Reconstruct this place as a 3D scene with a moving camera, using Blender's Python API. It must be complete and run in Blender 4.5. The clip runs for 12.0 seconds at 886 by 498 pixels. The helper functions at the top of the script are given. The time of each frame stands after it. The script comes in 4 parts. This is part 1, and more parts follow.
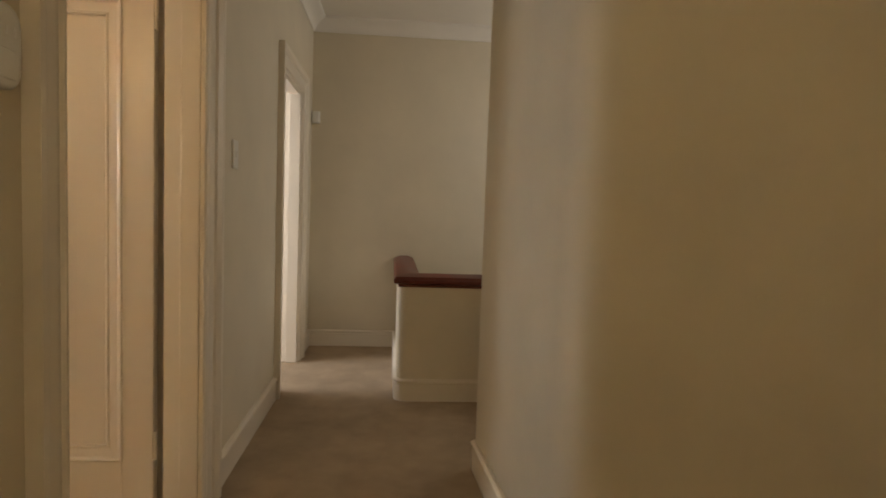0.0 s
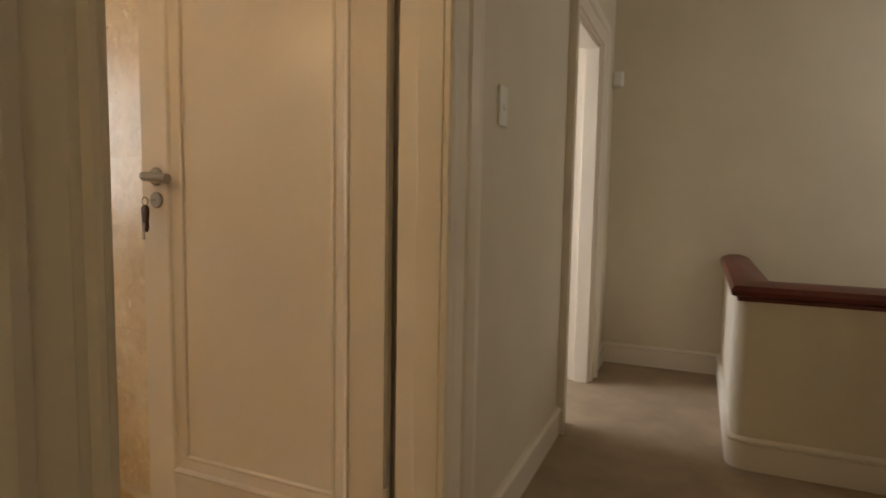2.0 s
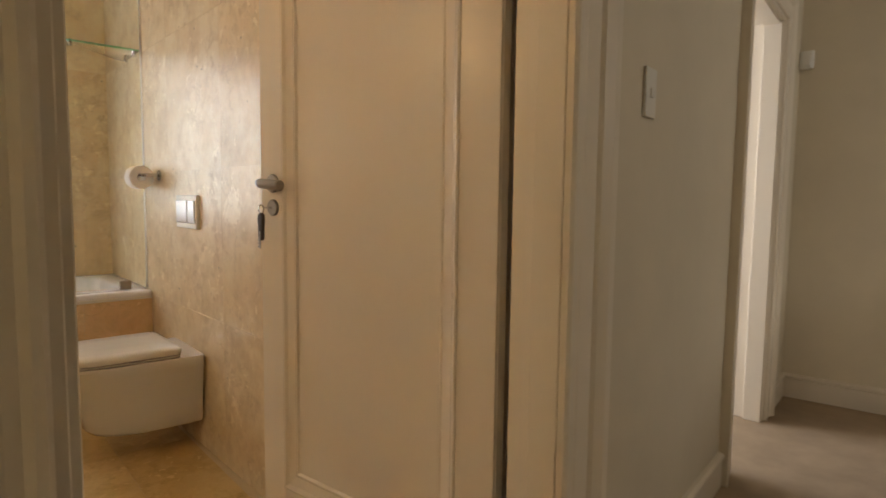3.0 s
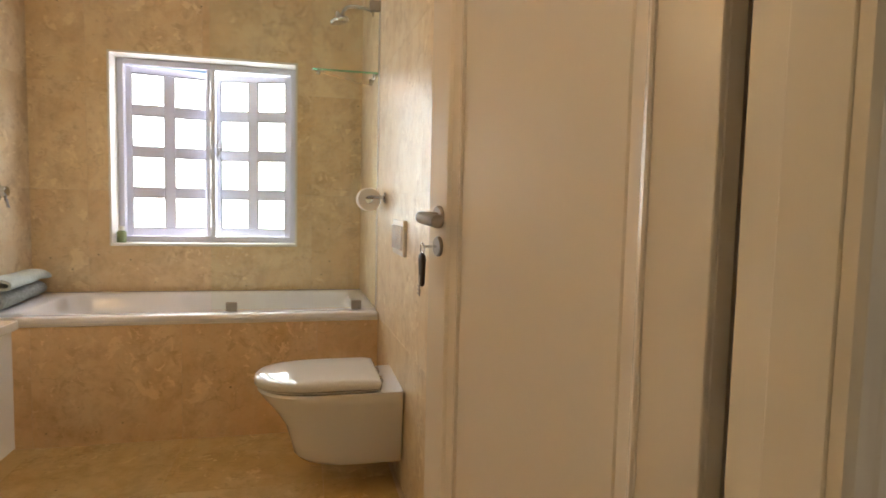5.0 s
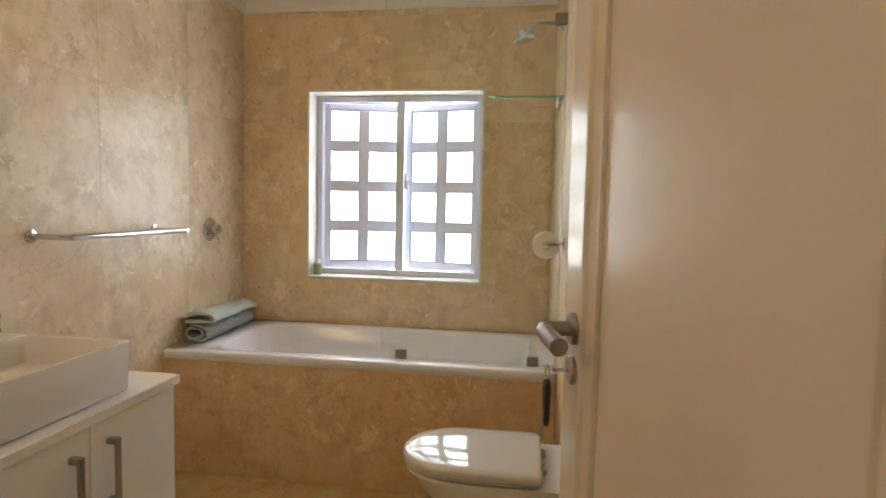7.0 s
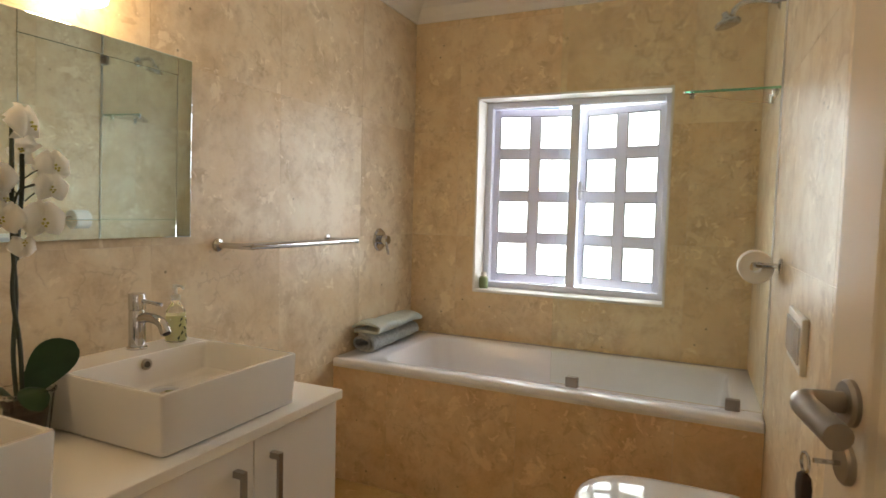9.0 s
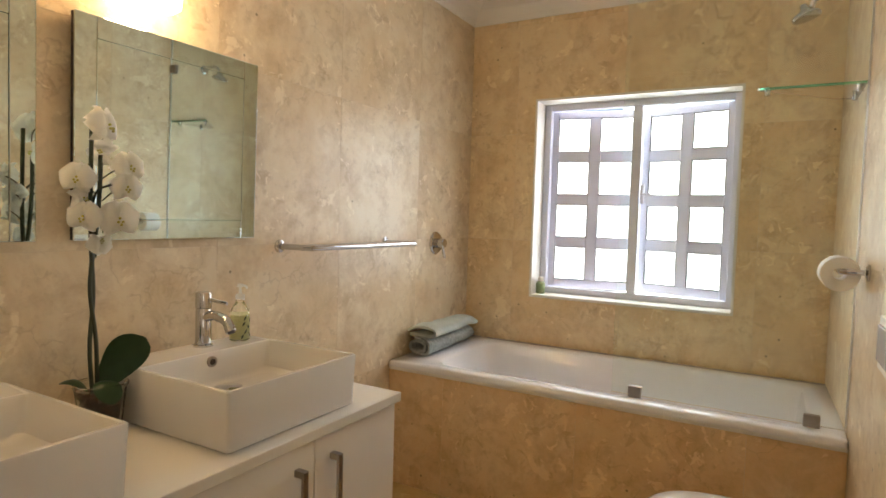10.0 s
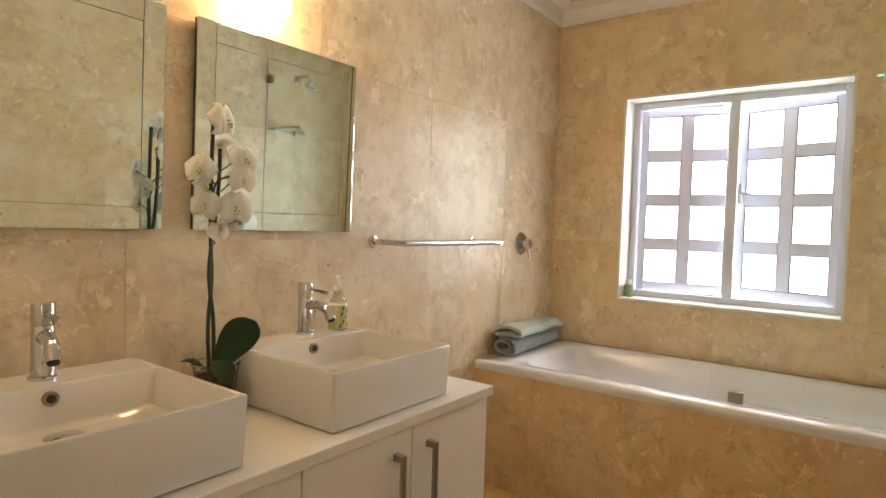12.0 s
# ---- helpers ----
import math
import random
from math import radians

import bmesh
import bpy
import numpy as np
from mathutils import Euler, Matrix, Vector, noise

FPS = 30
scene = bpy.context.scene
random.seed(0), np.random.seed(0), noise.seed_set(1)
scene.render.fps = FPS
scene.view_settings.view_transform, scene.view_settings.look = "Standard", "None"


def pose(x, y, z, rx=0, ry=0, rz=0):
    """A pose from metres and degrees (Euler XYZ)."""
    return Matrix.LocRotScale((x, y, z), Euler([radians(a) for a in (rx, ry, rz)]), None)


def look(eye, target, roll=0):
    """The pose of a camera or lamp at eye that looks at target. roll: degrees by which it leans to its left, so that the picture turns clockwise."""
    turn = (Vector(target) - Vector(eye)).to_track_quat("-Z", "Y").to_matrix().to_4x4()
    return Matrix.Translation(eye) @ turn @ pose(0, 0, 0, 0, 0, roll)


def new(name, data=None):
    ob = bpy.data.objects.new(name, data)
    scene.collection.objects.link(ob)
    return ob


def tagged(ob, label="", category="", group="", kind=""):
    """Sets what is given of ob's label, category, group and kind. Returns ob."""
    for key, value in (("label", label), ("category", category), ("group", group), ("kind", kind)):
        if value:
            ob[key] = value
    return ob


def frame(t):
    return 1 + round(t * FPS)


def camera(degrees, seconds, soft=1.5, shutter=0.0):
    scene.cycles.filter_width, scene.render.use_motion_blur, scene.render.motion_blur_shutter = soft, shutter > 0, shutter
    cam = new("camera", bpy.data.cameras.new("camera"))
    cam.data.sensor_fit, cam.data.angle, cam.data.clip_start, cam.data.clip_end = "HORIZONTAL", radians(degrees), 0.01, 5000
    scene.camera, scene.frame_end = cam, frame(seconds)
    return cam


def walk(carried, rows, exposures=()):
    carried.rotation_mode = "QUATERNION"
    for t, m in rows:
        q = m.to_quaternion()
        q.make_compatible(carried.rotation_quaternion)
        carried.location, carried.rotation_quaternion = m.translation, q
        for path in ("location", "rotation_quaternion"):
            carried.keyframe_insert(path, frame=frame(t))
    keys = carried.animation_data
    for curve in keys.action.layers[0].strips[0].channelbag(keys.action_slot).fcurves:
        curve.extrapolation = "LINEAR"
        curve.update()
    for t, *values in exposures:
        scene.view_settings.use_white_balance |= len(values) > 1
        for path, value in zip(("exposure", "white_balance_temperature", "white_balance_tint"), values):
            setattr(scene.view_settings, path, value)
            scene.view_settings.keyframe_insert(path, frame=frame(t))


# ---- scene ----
cam = camera(74.1, 12.0, shutter=0.35)
PATH = [
    (0, (0.441, 0.031, 1.125), (0.232, 2.016, 0.995), 2.0),
    (0.5, (0.361, 0.267, 1.111), (-0.055, 2.217, 0.966), 1.8),
    (1, (0.302, 0.471, 1.084), (-0.338, 2.358, 0.921), 1.6),
    (1.5, (0.234, 0.655, 1.059), (-0.667, 2.433, 0.888), 1.2),
    (2, (0.172, 0.829, 1.056), (-0.957, 2.471, 0.884), 1.0),
    (2.5, (0.128, 0.971, 1.06), (-1.216, 2.442, 0.888), 0.8),
    (3, (0.093, 1.057, 1.063), (-1.423, 2.352, 0.898), 0.7),
    (3.2, (0.06, 1.109, 1.071), (-1.512, 2.335, 0.906), 0.6),
    (4.8, (-0.143, 1.414, 1.129), (-2.056, 1.979, 0.98), 1.3),
    (5, (-0.178, 1.482, 1.132), (-2.118, 1.945, 0.986), 1.3),
    (5.5, (-0.288, 1.582, 1.162), (-2.268, 1.818, 1.012), 1.2),
    (6, (-0.363, 1.666, 1.216), (-2.357, 1.705, 1.067), 1.2),
    (6.5, (-0.459, 1.71, 1.269), (-2.449, 1.586, 1.121), 1.3),
    (7, (-0.555, 1.719, 1.302), (-2.528, 1.426, 1.159), 1.2),
    (9, (-0.751, 1.643, 1.308), (-2.567, 0.814, 1.186), 1.5),
    (9.5, (-0.762, 1.625, 1.302), (-2.536, 0.71, 1.186), 1.5),
    (10, (-0.762, 1.603, 1.294), (-2.5, 0.62, 1.187), 1.7),
    (10.5, (-0.753, 1.591, 1.281), (-2.454, 0.545, 1.182), 1.7),
    (11, (-0.739, 1.576, 1.273), (-2.406, 0.476, 1.176), 1.8),
    (11.5, (-0.727, 1.562, 1.258), (-2.36, 0.411, 1.169), 1.8),
    (12, (-0.716, 1.558, 1.24), (-2.319, 0.365, 1.16), 1.8),
]
walk(cam, [(t, look(eye, target, roll)) for t, eye, target, roll in PATH], exposures=[(0, 0.18, 6700, 11), (1.0, 0.06, 6600, 11), (2.0, 0.03, 6650, 11), (3.2, 0.10, 6600, 11), (5.5, 0.25, 6250, 9), (7.0, 0.0, 6150, 8), (9.0, -0.12, 6300, 7), (10.0, 0.11, 6350, 7), (12, 0.32, 6400, 7)])

# ---- world and light ----
world = bpy.data.worlds.new("sky")
scene.world = world
world.use_nodes = True
wn = world.node_tree.nodes
sky = wn.new("ShaderNodeTexSky")
sky.sky_type, sky.sun_disc = "NISHITA", False
sky.sun_elevation, sky.sun_rotation = radians(42), radians(120)
wn["Background"].inputs["Strength"].default_value = 0.1
world.node_tree.links.new(sky.outputs["Color"], wn["Background"].inputs["Color"])

sun = new("sun", bpy.data.lights.new("sun", "SUN"))
sun.data.energy, sun.data.angle, sun.data.color = 2.5, radians(0.5), (1.0, 0.95, 0.88)
sun.matrix_world = look((8, 10, 12), (0, 2, 0))

HALL = pose(0, 0, 0, 0, 0, 11)          # the hall stands turned to the bathroom


def area_lamp(name, m, wide, high, watts, colour):
    ob = new(name, bpy.data.lights.new(name, "AREA"))
    ob.data.shape, ob.data.size, ob.data.size_y = "RECTANGLE", wide, high
    ob.data.energy, ob.data.color = watts, colour
    ob.matrix_world = m
    return ob


area_lamp("bathroom_window_daylight", look((-4.66, 0.9, 1.75), (0, 0.9, 1.5)), 2.6, 2.8, 220, (0.96, 0.955, 0.955))
area_lamp("bedroom_window_daylight", HALL @ look((-2.35, 3.7, 1.45), (0, 4.05, 0.7)), 1.2, 1.3, 37, (0.90, 0.92, 1.0))
# added out of view to light the stairwell side; no window stands there
area_lamp("stairwell_fill_light", HALL @ look((2.5, 4.0, 1.9), (0, 4.0, 1.0)), 1.0, 1.2, 9.5, (1.0, 0.95, 0.87))


# ---- materials ----
def nodes_of(name):
    m = bpy.data.materials.new(name)
    m.use_nodes = True
    return m, m.node_tree.nodes, m.node_tree.links, m.node_tree.nodes["Principled BSDF"]


def mix_colour(n, l, fac, a, b):
    x = n.new("ShaderNodeMix")
    x.data_type = "RGBA"
    for sock, v in ((x.inputs[0], fac), (x.inputs[6], a), (x.inputs[7], b)):
        if isinstance(v, bpy.types.NodeSocket):
            l.new(v, sock)
        elif isinstance(v, tuple):
            sock.default_value = (*v, 1)
        else:
            sock.default_value = v
    return x.outputs[2]


def noise_of(n, l, scale, detail=4, rough=0.6, vec=None, distort=0.0):
    x = n.new("ShaderNodeTexNoise")
    x.inputs["Scale"].default_value, x.inputs["Detail"].default_value = scale, detail
    x.inputs["Roughness"].default_value, x.inputs["Distortion"].default_value = rough, distort
    l.new(vec if vec is not None else n.new("ShaderNodeTexCoord").outputs["Object"], x.inputs["Vector"])
    return x.outputs["Fac"]


def ramp_of(n, l, src, a, b):
    x = n.new("ShaderNodeMapRange")
    x.inputs["From Min"].default_value, x.inputs["From Max"].default_value = a, b
    l.new(src, x.inputs["Value"])
    return x.outputs["Result"]


def bump_of(n, l, p, height, strength, distance):
    x = n.new("ShaderNodeBump")
    x.inputs["Strength"].default_value, x.inputs["Distance"].default_value = strength, distance
    l.new(height, x.inputs["Height"])
    l.new(x.outputs["Normal"], p.inputs["Normal"])


def plain(name, colour, rough=0.5, metal=0.0, vary=0.12, scale=3.0, grain=120.0, bump=0.15, depth=0.001, coat=0.0, rough_vary=0.08):
    """Paint, ceramic, cloth: two scales of variation, fine relief."""
    m, n, l, p = nodes_of(name)
    dark = tuple(c * (1 - vary) for c in colour)
    light = tuple(min(1, c * (1 + vary * 0.6)) for c in colour)
    big, fine = noise_of(n, l, scale), noise_of(n, l, grain, 3)
    l.new(mix_colour(n, l, ramp_of(n, l, big, 0.3, 0.7), dark, light), p.inputs["Base Color"])
    p.inputs["Metallic"].default_value = metal
    r = n.new("ShaderNodeMapRange")
    r.inputs["To Min"].default_value, r.inputs["To Max"].default_value = max(0.02, rough - rough_vary), rough + rough_vary
    l.new(big, r.inputs["Value"])
    l.new(r.outputs["Result"], p.inputs["Roughness"])
    p.inputs["Coat Weight"].default_value = coat
    if bump:
        bump_of(n, l, p, fine, bump, depth)
    return m


def travertine(name, pale, gold, rough, lean=0.0):
    """Filled travertine slabs: clouded cream and ochre, pale shells, dark pits; each slab its own cut."""
    m, n, l, p = nodes_of(name)
    info, co = n.new("ShaderNodeObjectInfo"), n.new("ShaderNodeTexCoord")
    off = n.new("ShaderNodeVectorMath")
    off.operation = "SCALE"
    off.inputs[0].default_value = (17.0, 31.0, 23.0)
    l.new(info.outputs["Random"], off.inputs["Scale"])
    add = n.new("ShaderNodeVectorMath")
    l.new(co.outputs["Object"], add.inputs[0])
    l.new(off.outputs["Vector"], add.inputs[1])
    v = add.outputs["Vector"]
    cloud = noise_of(n, l, 2.0, 10, 0.72, v, 0.35)
    fine = noise_of(n, l, 6.5, 9, 0.72, v, 0.3)
    base = mix_colour(n, l, ramp_of(n, l, cloud, 0.40, 0.60), pale, gold)
    tone = n.new("ShaderNodeMapRange")
    tone.inputs["To Min"].default_value, tone.inputs["To Max"].default_value = 0.08 + lean, 0.28 + lean
    l.new(info.outputs["Random"], tone.inputs["Value"])
    base = mix_colour(n, l, tone.outputs["Result"], base, tuple(g * 0.96 for g in gold))

    def times(a, b):
        x = n.new("ShaderNodeMath")
        x.operation = "MULTIPLY"
        for sock, val in zip(x.inputs, (a, b)):
            if isinstance(val, float):
                sock.default_value = val
            else:
                l.new(val, sock)
        return x.outputs[0]

    veins = mix_colour(n, l, times(ramp_of(n, l, fine, 0.46, 0.66), 0.8), base, tuple(g * k for g, k in zip(gold, (0.80, 0.77, 0.74))))
    speck = noise_of(n, l, 24.0, 5, 0.62, v, 0.15)
    patchy = times(ramp_of(n, l, speck, 0.555, 0.66), ramp_of(n, l, noise_of(n, l, 3.4, 3, 0.5, v), 0.44, 0.60))
    veins = mix_colour(n, l, times(patchy, 0.4), veins, tuple(g * k for g, k in zip(gold, (0.60, 0.55, 0.50))))
    smear = noise_of(n, l, 11.0, 8, 0.66, v, 0.9)
    where = ramp_of(n, l, noise_of(n, l, 2.3, 3, 0.5, v), 0.47, 0.58)
    veins = mix_colour(n, l, times(times(ramp_of(n, l, smear, 0.54, 0.61), where), 0.6), veins, tuple(g * k for g, k in zip(gold, (0.74, 0.70, 0.66))))
    shell = noise_of(n, l, 7.5, 6, 0.6, v, 0.6)
    flecks = mix_colour(n, l, times(ramp_of(n, l, shell, 0.63, 0.66), 0.6), veins, tuple(min(1, c * 1.12) for c in pale))
    chip = noise_of(n, l, 21.0, 5, 0.6, v, 0.8)
    flecks = mix_colour(n, l, times(times(ramp_of(n, l, chip, 0.60, 0.63), where), 0.65), flecks, tuple(min(1, c * 1.16) for c in pale))
    crack = n.new("ShaderNodeTexVoronoi")
    crack.feature = "DISTANCE_TO_EDGE"
    crack.inputs["Scale"].default_value = 8.0
    warp = n.new("ShaderNodeVectorMath")
    warp.operation = "MULTIPLY_ADD"
    warp.inputs[1].default_value = (0.12, 0.12, 0.12)
    wob = n.new("ShaderNodeTexNoise")
    wob.inputs["Scale"].default_value = 14.0
    wob.inputs["Detail"].default_value = 5.0
    l.new(v, wob.inputs["Vector"])
    l.new(wob.outputs["Color"], warp.inputs[0])
    l.new(v, warp.inputs[2])
    l.new(warp.outputs["Vector"], crack.inputs["Vector"])
    thread = times(ramp_of(n, l, crack.outputs["Distance"], 0.035, 0.004), ramp_of(n, l, noise_of(n, l, 4.7, 3, 0.5, v), 0.56, 0.62))
    flecks = mix_colour(n, l, times(thread, 0.3), flecks, tuple(g * k for g, k in zip(gold, (0.52, 0.46, 0.40))))
    pits = n.new("ShaderNodeTexVoronoi")
    pits.inputs["Scale"].default_value = 13.0
    l.new(v, pits.inputs["Vector"])
    size = ramp_of(n, l, pits.outputs["Distance"], 0.085, 0.04)
    rare = n.new("ShaderNodeMath")
    rare.operation = "MULTIPLY"
    l.new(size, rare.inputs[0])
    l.new(ramp_of(n, l, noise_of(n, l, 3.1, 2, 0.5, v), 0.52, 0.58), rare.inputs[1])
    l.new(mix_colour(n, l, rare.outputs[0], flecks, tuple(g * 0.4 for g in gold)), p.inputs["Base Color"])
    r = n.new("ShaderNodeMapRange")
    r.inputs["To Min"].default_value, r.inputs["To Max"].default_value = rough - 0.08, rough + 0.12
    l.new(fine, r.inputs["Value"])
    l.new(r.outputs["Result"], p.inputs["Roughness"])
    bump_of(n, l, p, fine, 0.12, 0.002)
    return m


def glass(name, tint=(0.98, 1.0, 0.99), rough=0.0):
    m, n, l, p = nodes_of(name)
    p.inputs["Base Color"].default_value = (*tint, 1)
    p.inputs["Transmission Weight"].default_value, p.inputs["Roughness"].default_value = 1.0, rough
    p.inputs["IOR"].default_value = 1.45
    return m


WALL = plain("hall_wall_paint", (0.70, 0.63, 0.50), 0.62, vary=0.05, grain=220, bump=0.12)
GLOSS = plain("cream_gloss_paint", (0.80, 0.73, 0.62), 0.36, vary=0.03, scale=2, grain=60, bump=0.06, rough_vary=0.05)
DOORPAINT = plain("door_gloss_paint", (0.78, 0.71, 0.62), 0.215, vary=0.03, scale=2, grain=45, bump=0.08, rough_vary=0.02)
DOORPAINT.node_tree.nodes["Principled BSDF"].inputs["Specular IOR Level"].default_value = 0.33
GLOSS.node_tree.nodes["Principled BSDF"].inputs["Specular IOR Level"].default_value = 0.25
REVEAL = plain("white_reveal_paint", (0.78, 0.74, 0.68), 0.5, vary=0.03)
CEIL = plain("ceiling_paint", (0.84, 0.81, 0.75), 0.75, vary=0.03, grain=160)
CARPET = plain("beige_carpet", (0.45, 0.34, 0.225), 0.95, vary=0.16, scale=5, grain=420, bump=0.9, depth=0.006)
MAHOGANY = plain("red_mahogany", (0.13, 0.026, 0.015), 0.42, vary=0.35, scale=9, grain=70, coat=0.1)
TILE = travertine("honed_travertine", (0.83, 0.725, 0.545), (0.71, 0.555, 0.35), 0.33)
# same stone as TILE, the window wall's golden backlit cast put into its colour
TILE_BACKLIT = travertine("backlit_travertine", (0.84, 0.70, 0.46), (0.76, 0.56, 0.31), 0.34)
APRON_TILE = travertine("amber_travertine", (0.80, 0.61, 0.37), (0.71, 0.48, 0.25), 0.34)
FLOOR_TILE = travertine("floor_travertine", (0.70, 0.54, 0.27), (0.58, 0.39, 0.15), 0.3)
GROUT = plain("sand_grout", (0.70, 0.58, 0.42), 0.85, grain=300)
PLASTER = plain("plaster", (0.72, 0.66, 0.56), 0.8)
CERAMIC = plain("white_ceramic", (0.69, 0.665, 0.63), 0.07, vary=0.015, bump=0, coat=0.5, rough_vary=0.02)
ACRYLIC = plain("white_acrylic", (0.81, 0.80, 0.82), 0.13, vary=0.015, bump=0, coat=0.1, rough_vary=0.03)
SATIN = plain("satin_white_lacquer", (0.78, 0.75, 0.70), 0.33, rough_vary=0.03, vary=0.02, grain=50, bump=0.04)
QUARTZ = plain("white_quartz_top", (0.77, 0.73, 0.66), 0.2, rough_vary=0.03, vary=0.02, bump=0)
CHROME = plain("chrome", (0.62, 0.62, 0.63), 0.05, 1.0, vary=0.04, bump=0, rough_vary=0.02)
NICKEL = plain("brushed_nickel", (0.36, 0.33, 0.30), 0.34, 1.0, vary=0.1, scale=20, grain=200, bump=0.1)
FRAME = plain("white_aluminium_paint", (0.70, 0.71, 0.83), 0.42, vary=0.03, grain=80, bump=0.04)
SEAL = plain("grey_rubber_seal", (0.16, 0.16, 0.17), 0.7)
GLASS = glass("clear_glass")
SHELF_PALE = glass("pale_glass", (0.90, 0.99, 0.95))
SHELF_GLASS = glass("green_glass", (0.30, 0.80, 0.56), 0.05)
MIRROR = plain("silvered_mirror", (0.80, 0.94, 0.97), 0.02, 1.0, vary=0.01, bump=0, rough_vary=0.01)
DARK = plain("dark_rubber_and_hole_shade", (0.035, 0.025, 0.02), 0.7)
TOWEL = plain("blue_grey_terry", (0.50, 0.53, 0.52), 0.95, vary=0.35, scale=70, grain=150, bump=1.0, depth=0.02)
TOWEL_PALE = plain("pale_blue_grey_terry", (0.56, 0.61, 0.56), 0.95, vary=0.12, scale=14, grain=320, bump=0.8, depth=0.006)
PETAL = plain("white_petal", (0.97, 0.965, 0.94), 0.55, vary=0.03, scale=30, grain=150)
pn, pl = PETAL.node_tree.nodes, PETAL.node_tree.links
thin, blend = pn.new("ShaderNodeBsdfTranslucent"), pn.new("ShaderNodeMixShader")
thin.inputs["Color"].default_value = (0.98, 0.97, 0.92, 1)
blend.inputs[0].default_value = 0.5
pl.new(pn["Principled BSDF"].outputs[0], blend.inputs[1])
pl.new(thin.outputs[0], blend.inputs[2])
pl.new(blend.outputs[0], pn["Material Output"].inputs["Surface"])
LIP = plain("yellow_lip", (0.55, 0.50, 0.10), 0.5, vary=0.2, scale=60)
STEM = plain("dark_green_stem", (0.035, 0.045, 0.02), 0.5, vary=0.3, scale=40)
LEAF = plain("orchid_leaf", (0.035, 0.085, 0.03), 0.35, vary=0.3, scale=12, grain=60)
BARK = plain("bark_chips", (0.10, 0.055, 0.03), 0.9, vary=0.5, scale=60)
PLASTIC = plain("white_plastic", (0.80, 0.78, 0.73), 0.4, vary=0.02, bump=0)
PAPER = plain("toilet_paper", (0.86, 0.85, 0.82), 0.9, vary=0.03, grain=200)
CARD = plain("brown_card", (0.35, 0.25, 0.16), 0.9)
LEATHER = plain("dark_brown_leather", (0.05, 0.028, 0.018), 0.5, vary=0.3, scale=40)
GREEN = plain("green_plastic", (0.26, 0.33, 0.16), 0.35, vary=0.08, bump=0)
SOAP = plain("pale_green_liquid_soap", (0.62, 0.60, 0.28), 0.15, vary=0.08, bump=0, coat=0.4)
BUTTON = plain("satin_silver_plastic", (0.66, 0.66, 0.72), 0.2, 0.25, vary=0.03, bump=0)
FROST = glass("frosted_plastic", (0.93, 0.93, 0.90), 0.45)
PRINT = plain("dark_label_print", (0.06, 0.08, 0.03), 0.5)
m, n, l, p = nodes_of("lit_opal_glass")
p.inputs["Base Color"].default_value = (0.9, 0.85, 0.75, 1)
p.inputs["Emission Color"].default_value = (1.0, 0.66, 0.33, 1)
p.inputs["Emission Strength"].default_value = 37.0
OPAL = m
# weaker, paler glow for the added hall lamp
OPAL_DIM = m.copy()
OPAL_DIM.name = "added_lamp_opal"
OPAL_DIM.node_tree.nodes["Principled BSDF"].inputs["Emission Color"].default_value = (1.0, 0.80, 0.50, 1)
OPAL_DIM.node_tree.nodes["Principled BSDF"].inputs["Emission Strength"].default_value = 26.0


# ---- shapes ----
def part(name, bm, material, parent=None, label="", m=None, smooth=False, sharp=35):
    """One bmesh as one mesh object, under a thing or a part."""
    if m is not None:
        bm.transform(m)
    bmesh.ops.recalc_face_normals(bm, faces=bm.faces)
    me = bpy.data.meshes.new(name)
    if smooth:
        for f in bm.faces:
            f.smooth = True
        for e in bm.edges:
            e.smooth = len(e.link_faces) == 2 and e.calc_face_angle(0) < radians(sharp)
    bm.to_mesh(me)
    bm.free()
    me.materials.append(material)
    ob = new(name, me)
    if parent is not None:
        ob.parent = parent
        ob.matrix_parent_inverse = parent.matrix_world.inverted()
    if label:
        ob["label"] = label
    return ob


def thing(name, m, label, category, group="", kind=""):
    """An empty at a thing's base, which carries its parts."""
    ob = new(name)
    ob.empty_display_size = 0.05
    ob.matrix_world = m
    bpy.context.view_layer.update()
    return tagged(ob, label, category, group, kind)


def B():
    return bmesh.new()


def box(bm, x0, x1, y0, y1, z0, z1, bevel=0.0, seg=2, m=None):
    vs = [bm.verts.new((x, y, z)) for z in (z0, z1) for x, y in ((x0, y0), (x1, y0), (x1, y1), (x0, y1))]
    fs = [bm.faces.new([vs[i] for i in q]) for q in ((3, 2, 1, 0), (4, 5, 6, 7), (0, 1, 5, 4), (1, 2, 6, 5), (2, 3, 7, 6), (3, 0, 4, 7))]
    if bevel:
        es = list({e for f in fs for e in f.edges})
        r = bmesh.ops.bevel(bm, geom=es, offset=bevel, segments=seg, profile=0.5, affect="EDGES")
        vs = list({v for f in r["faces"] for v in f.verts} | {v for v in vs if v.is_valid})
    if m is not None:
        bmesh.ops.transform(bm, matrix=m, verts=vs)
    return bm


def prism(bm, pts, z0, z1):
    lo, hi = [bm.verts.new((x, y, z0)) for x, y in pts], [bm.verts.new((x, y, z1)) for x, y in pts]
    bm.faces.new(lo[::-1]), bm.faces.new(hi)
    for i in range(len(pts)):
        j = (i + 1) % len(pts)
        bm.faces.new((lo[i], lo[j], hi[j], hi[i]))
    return bm


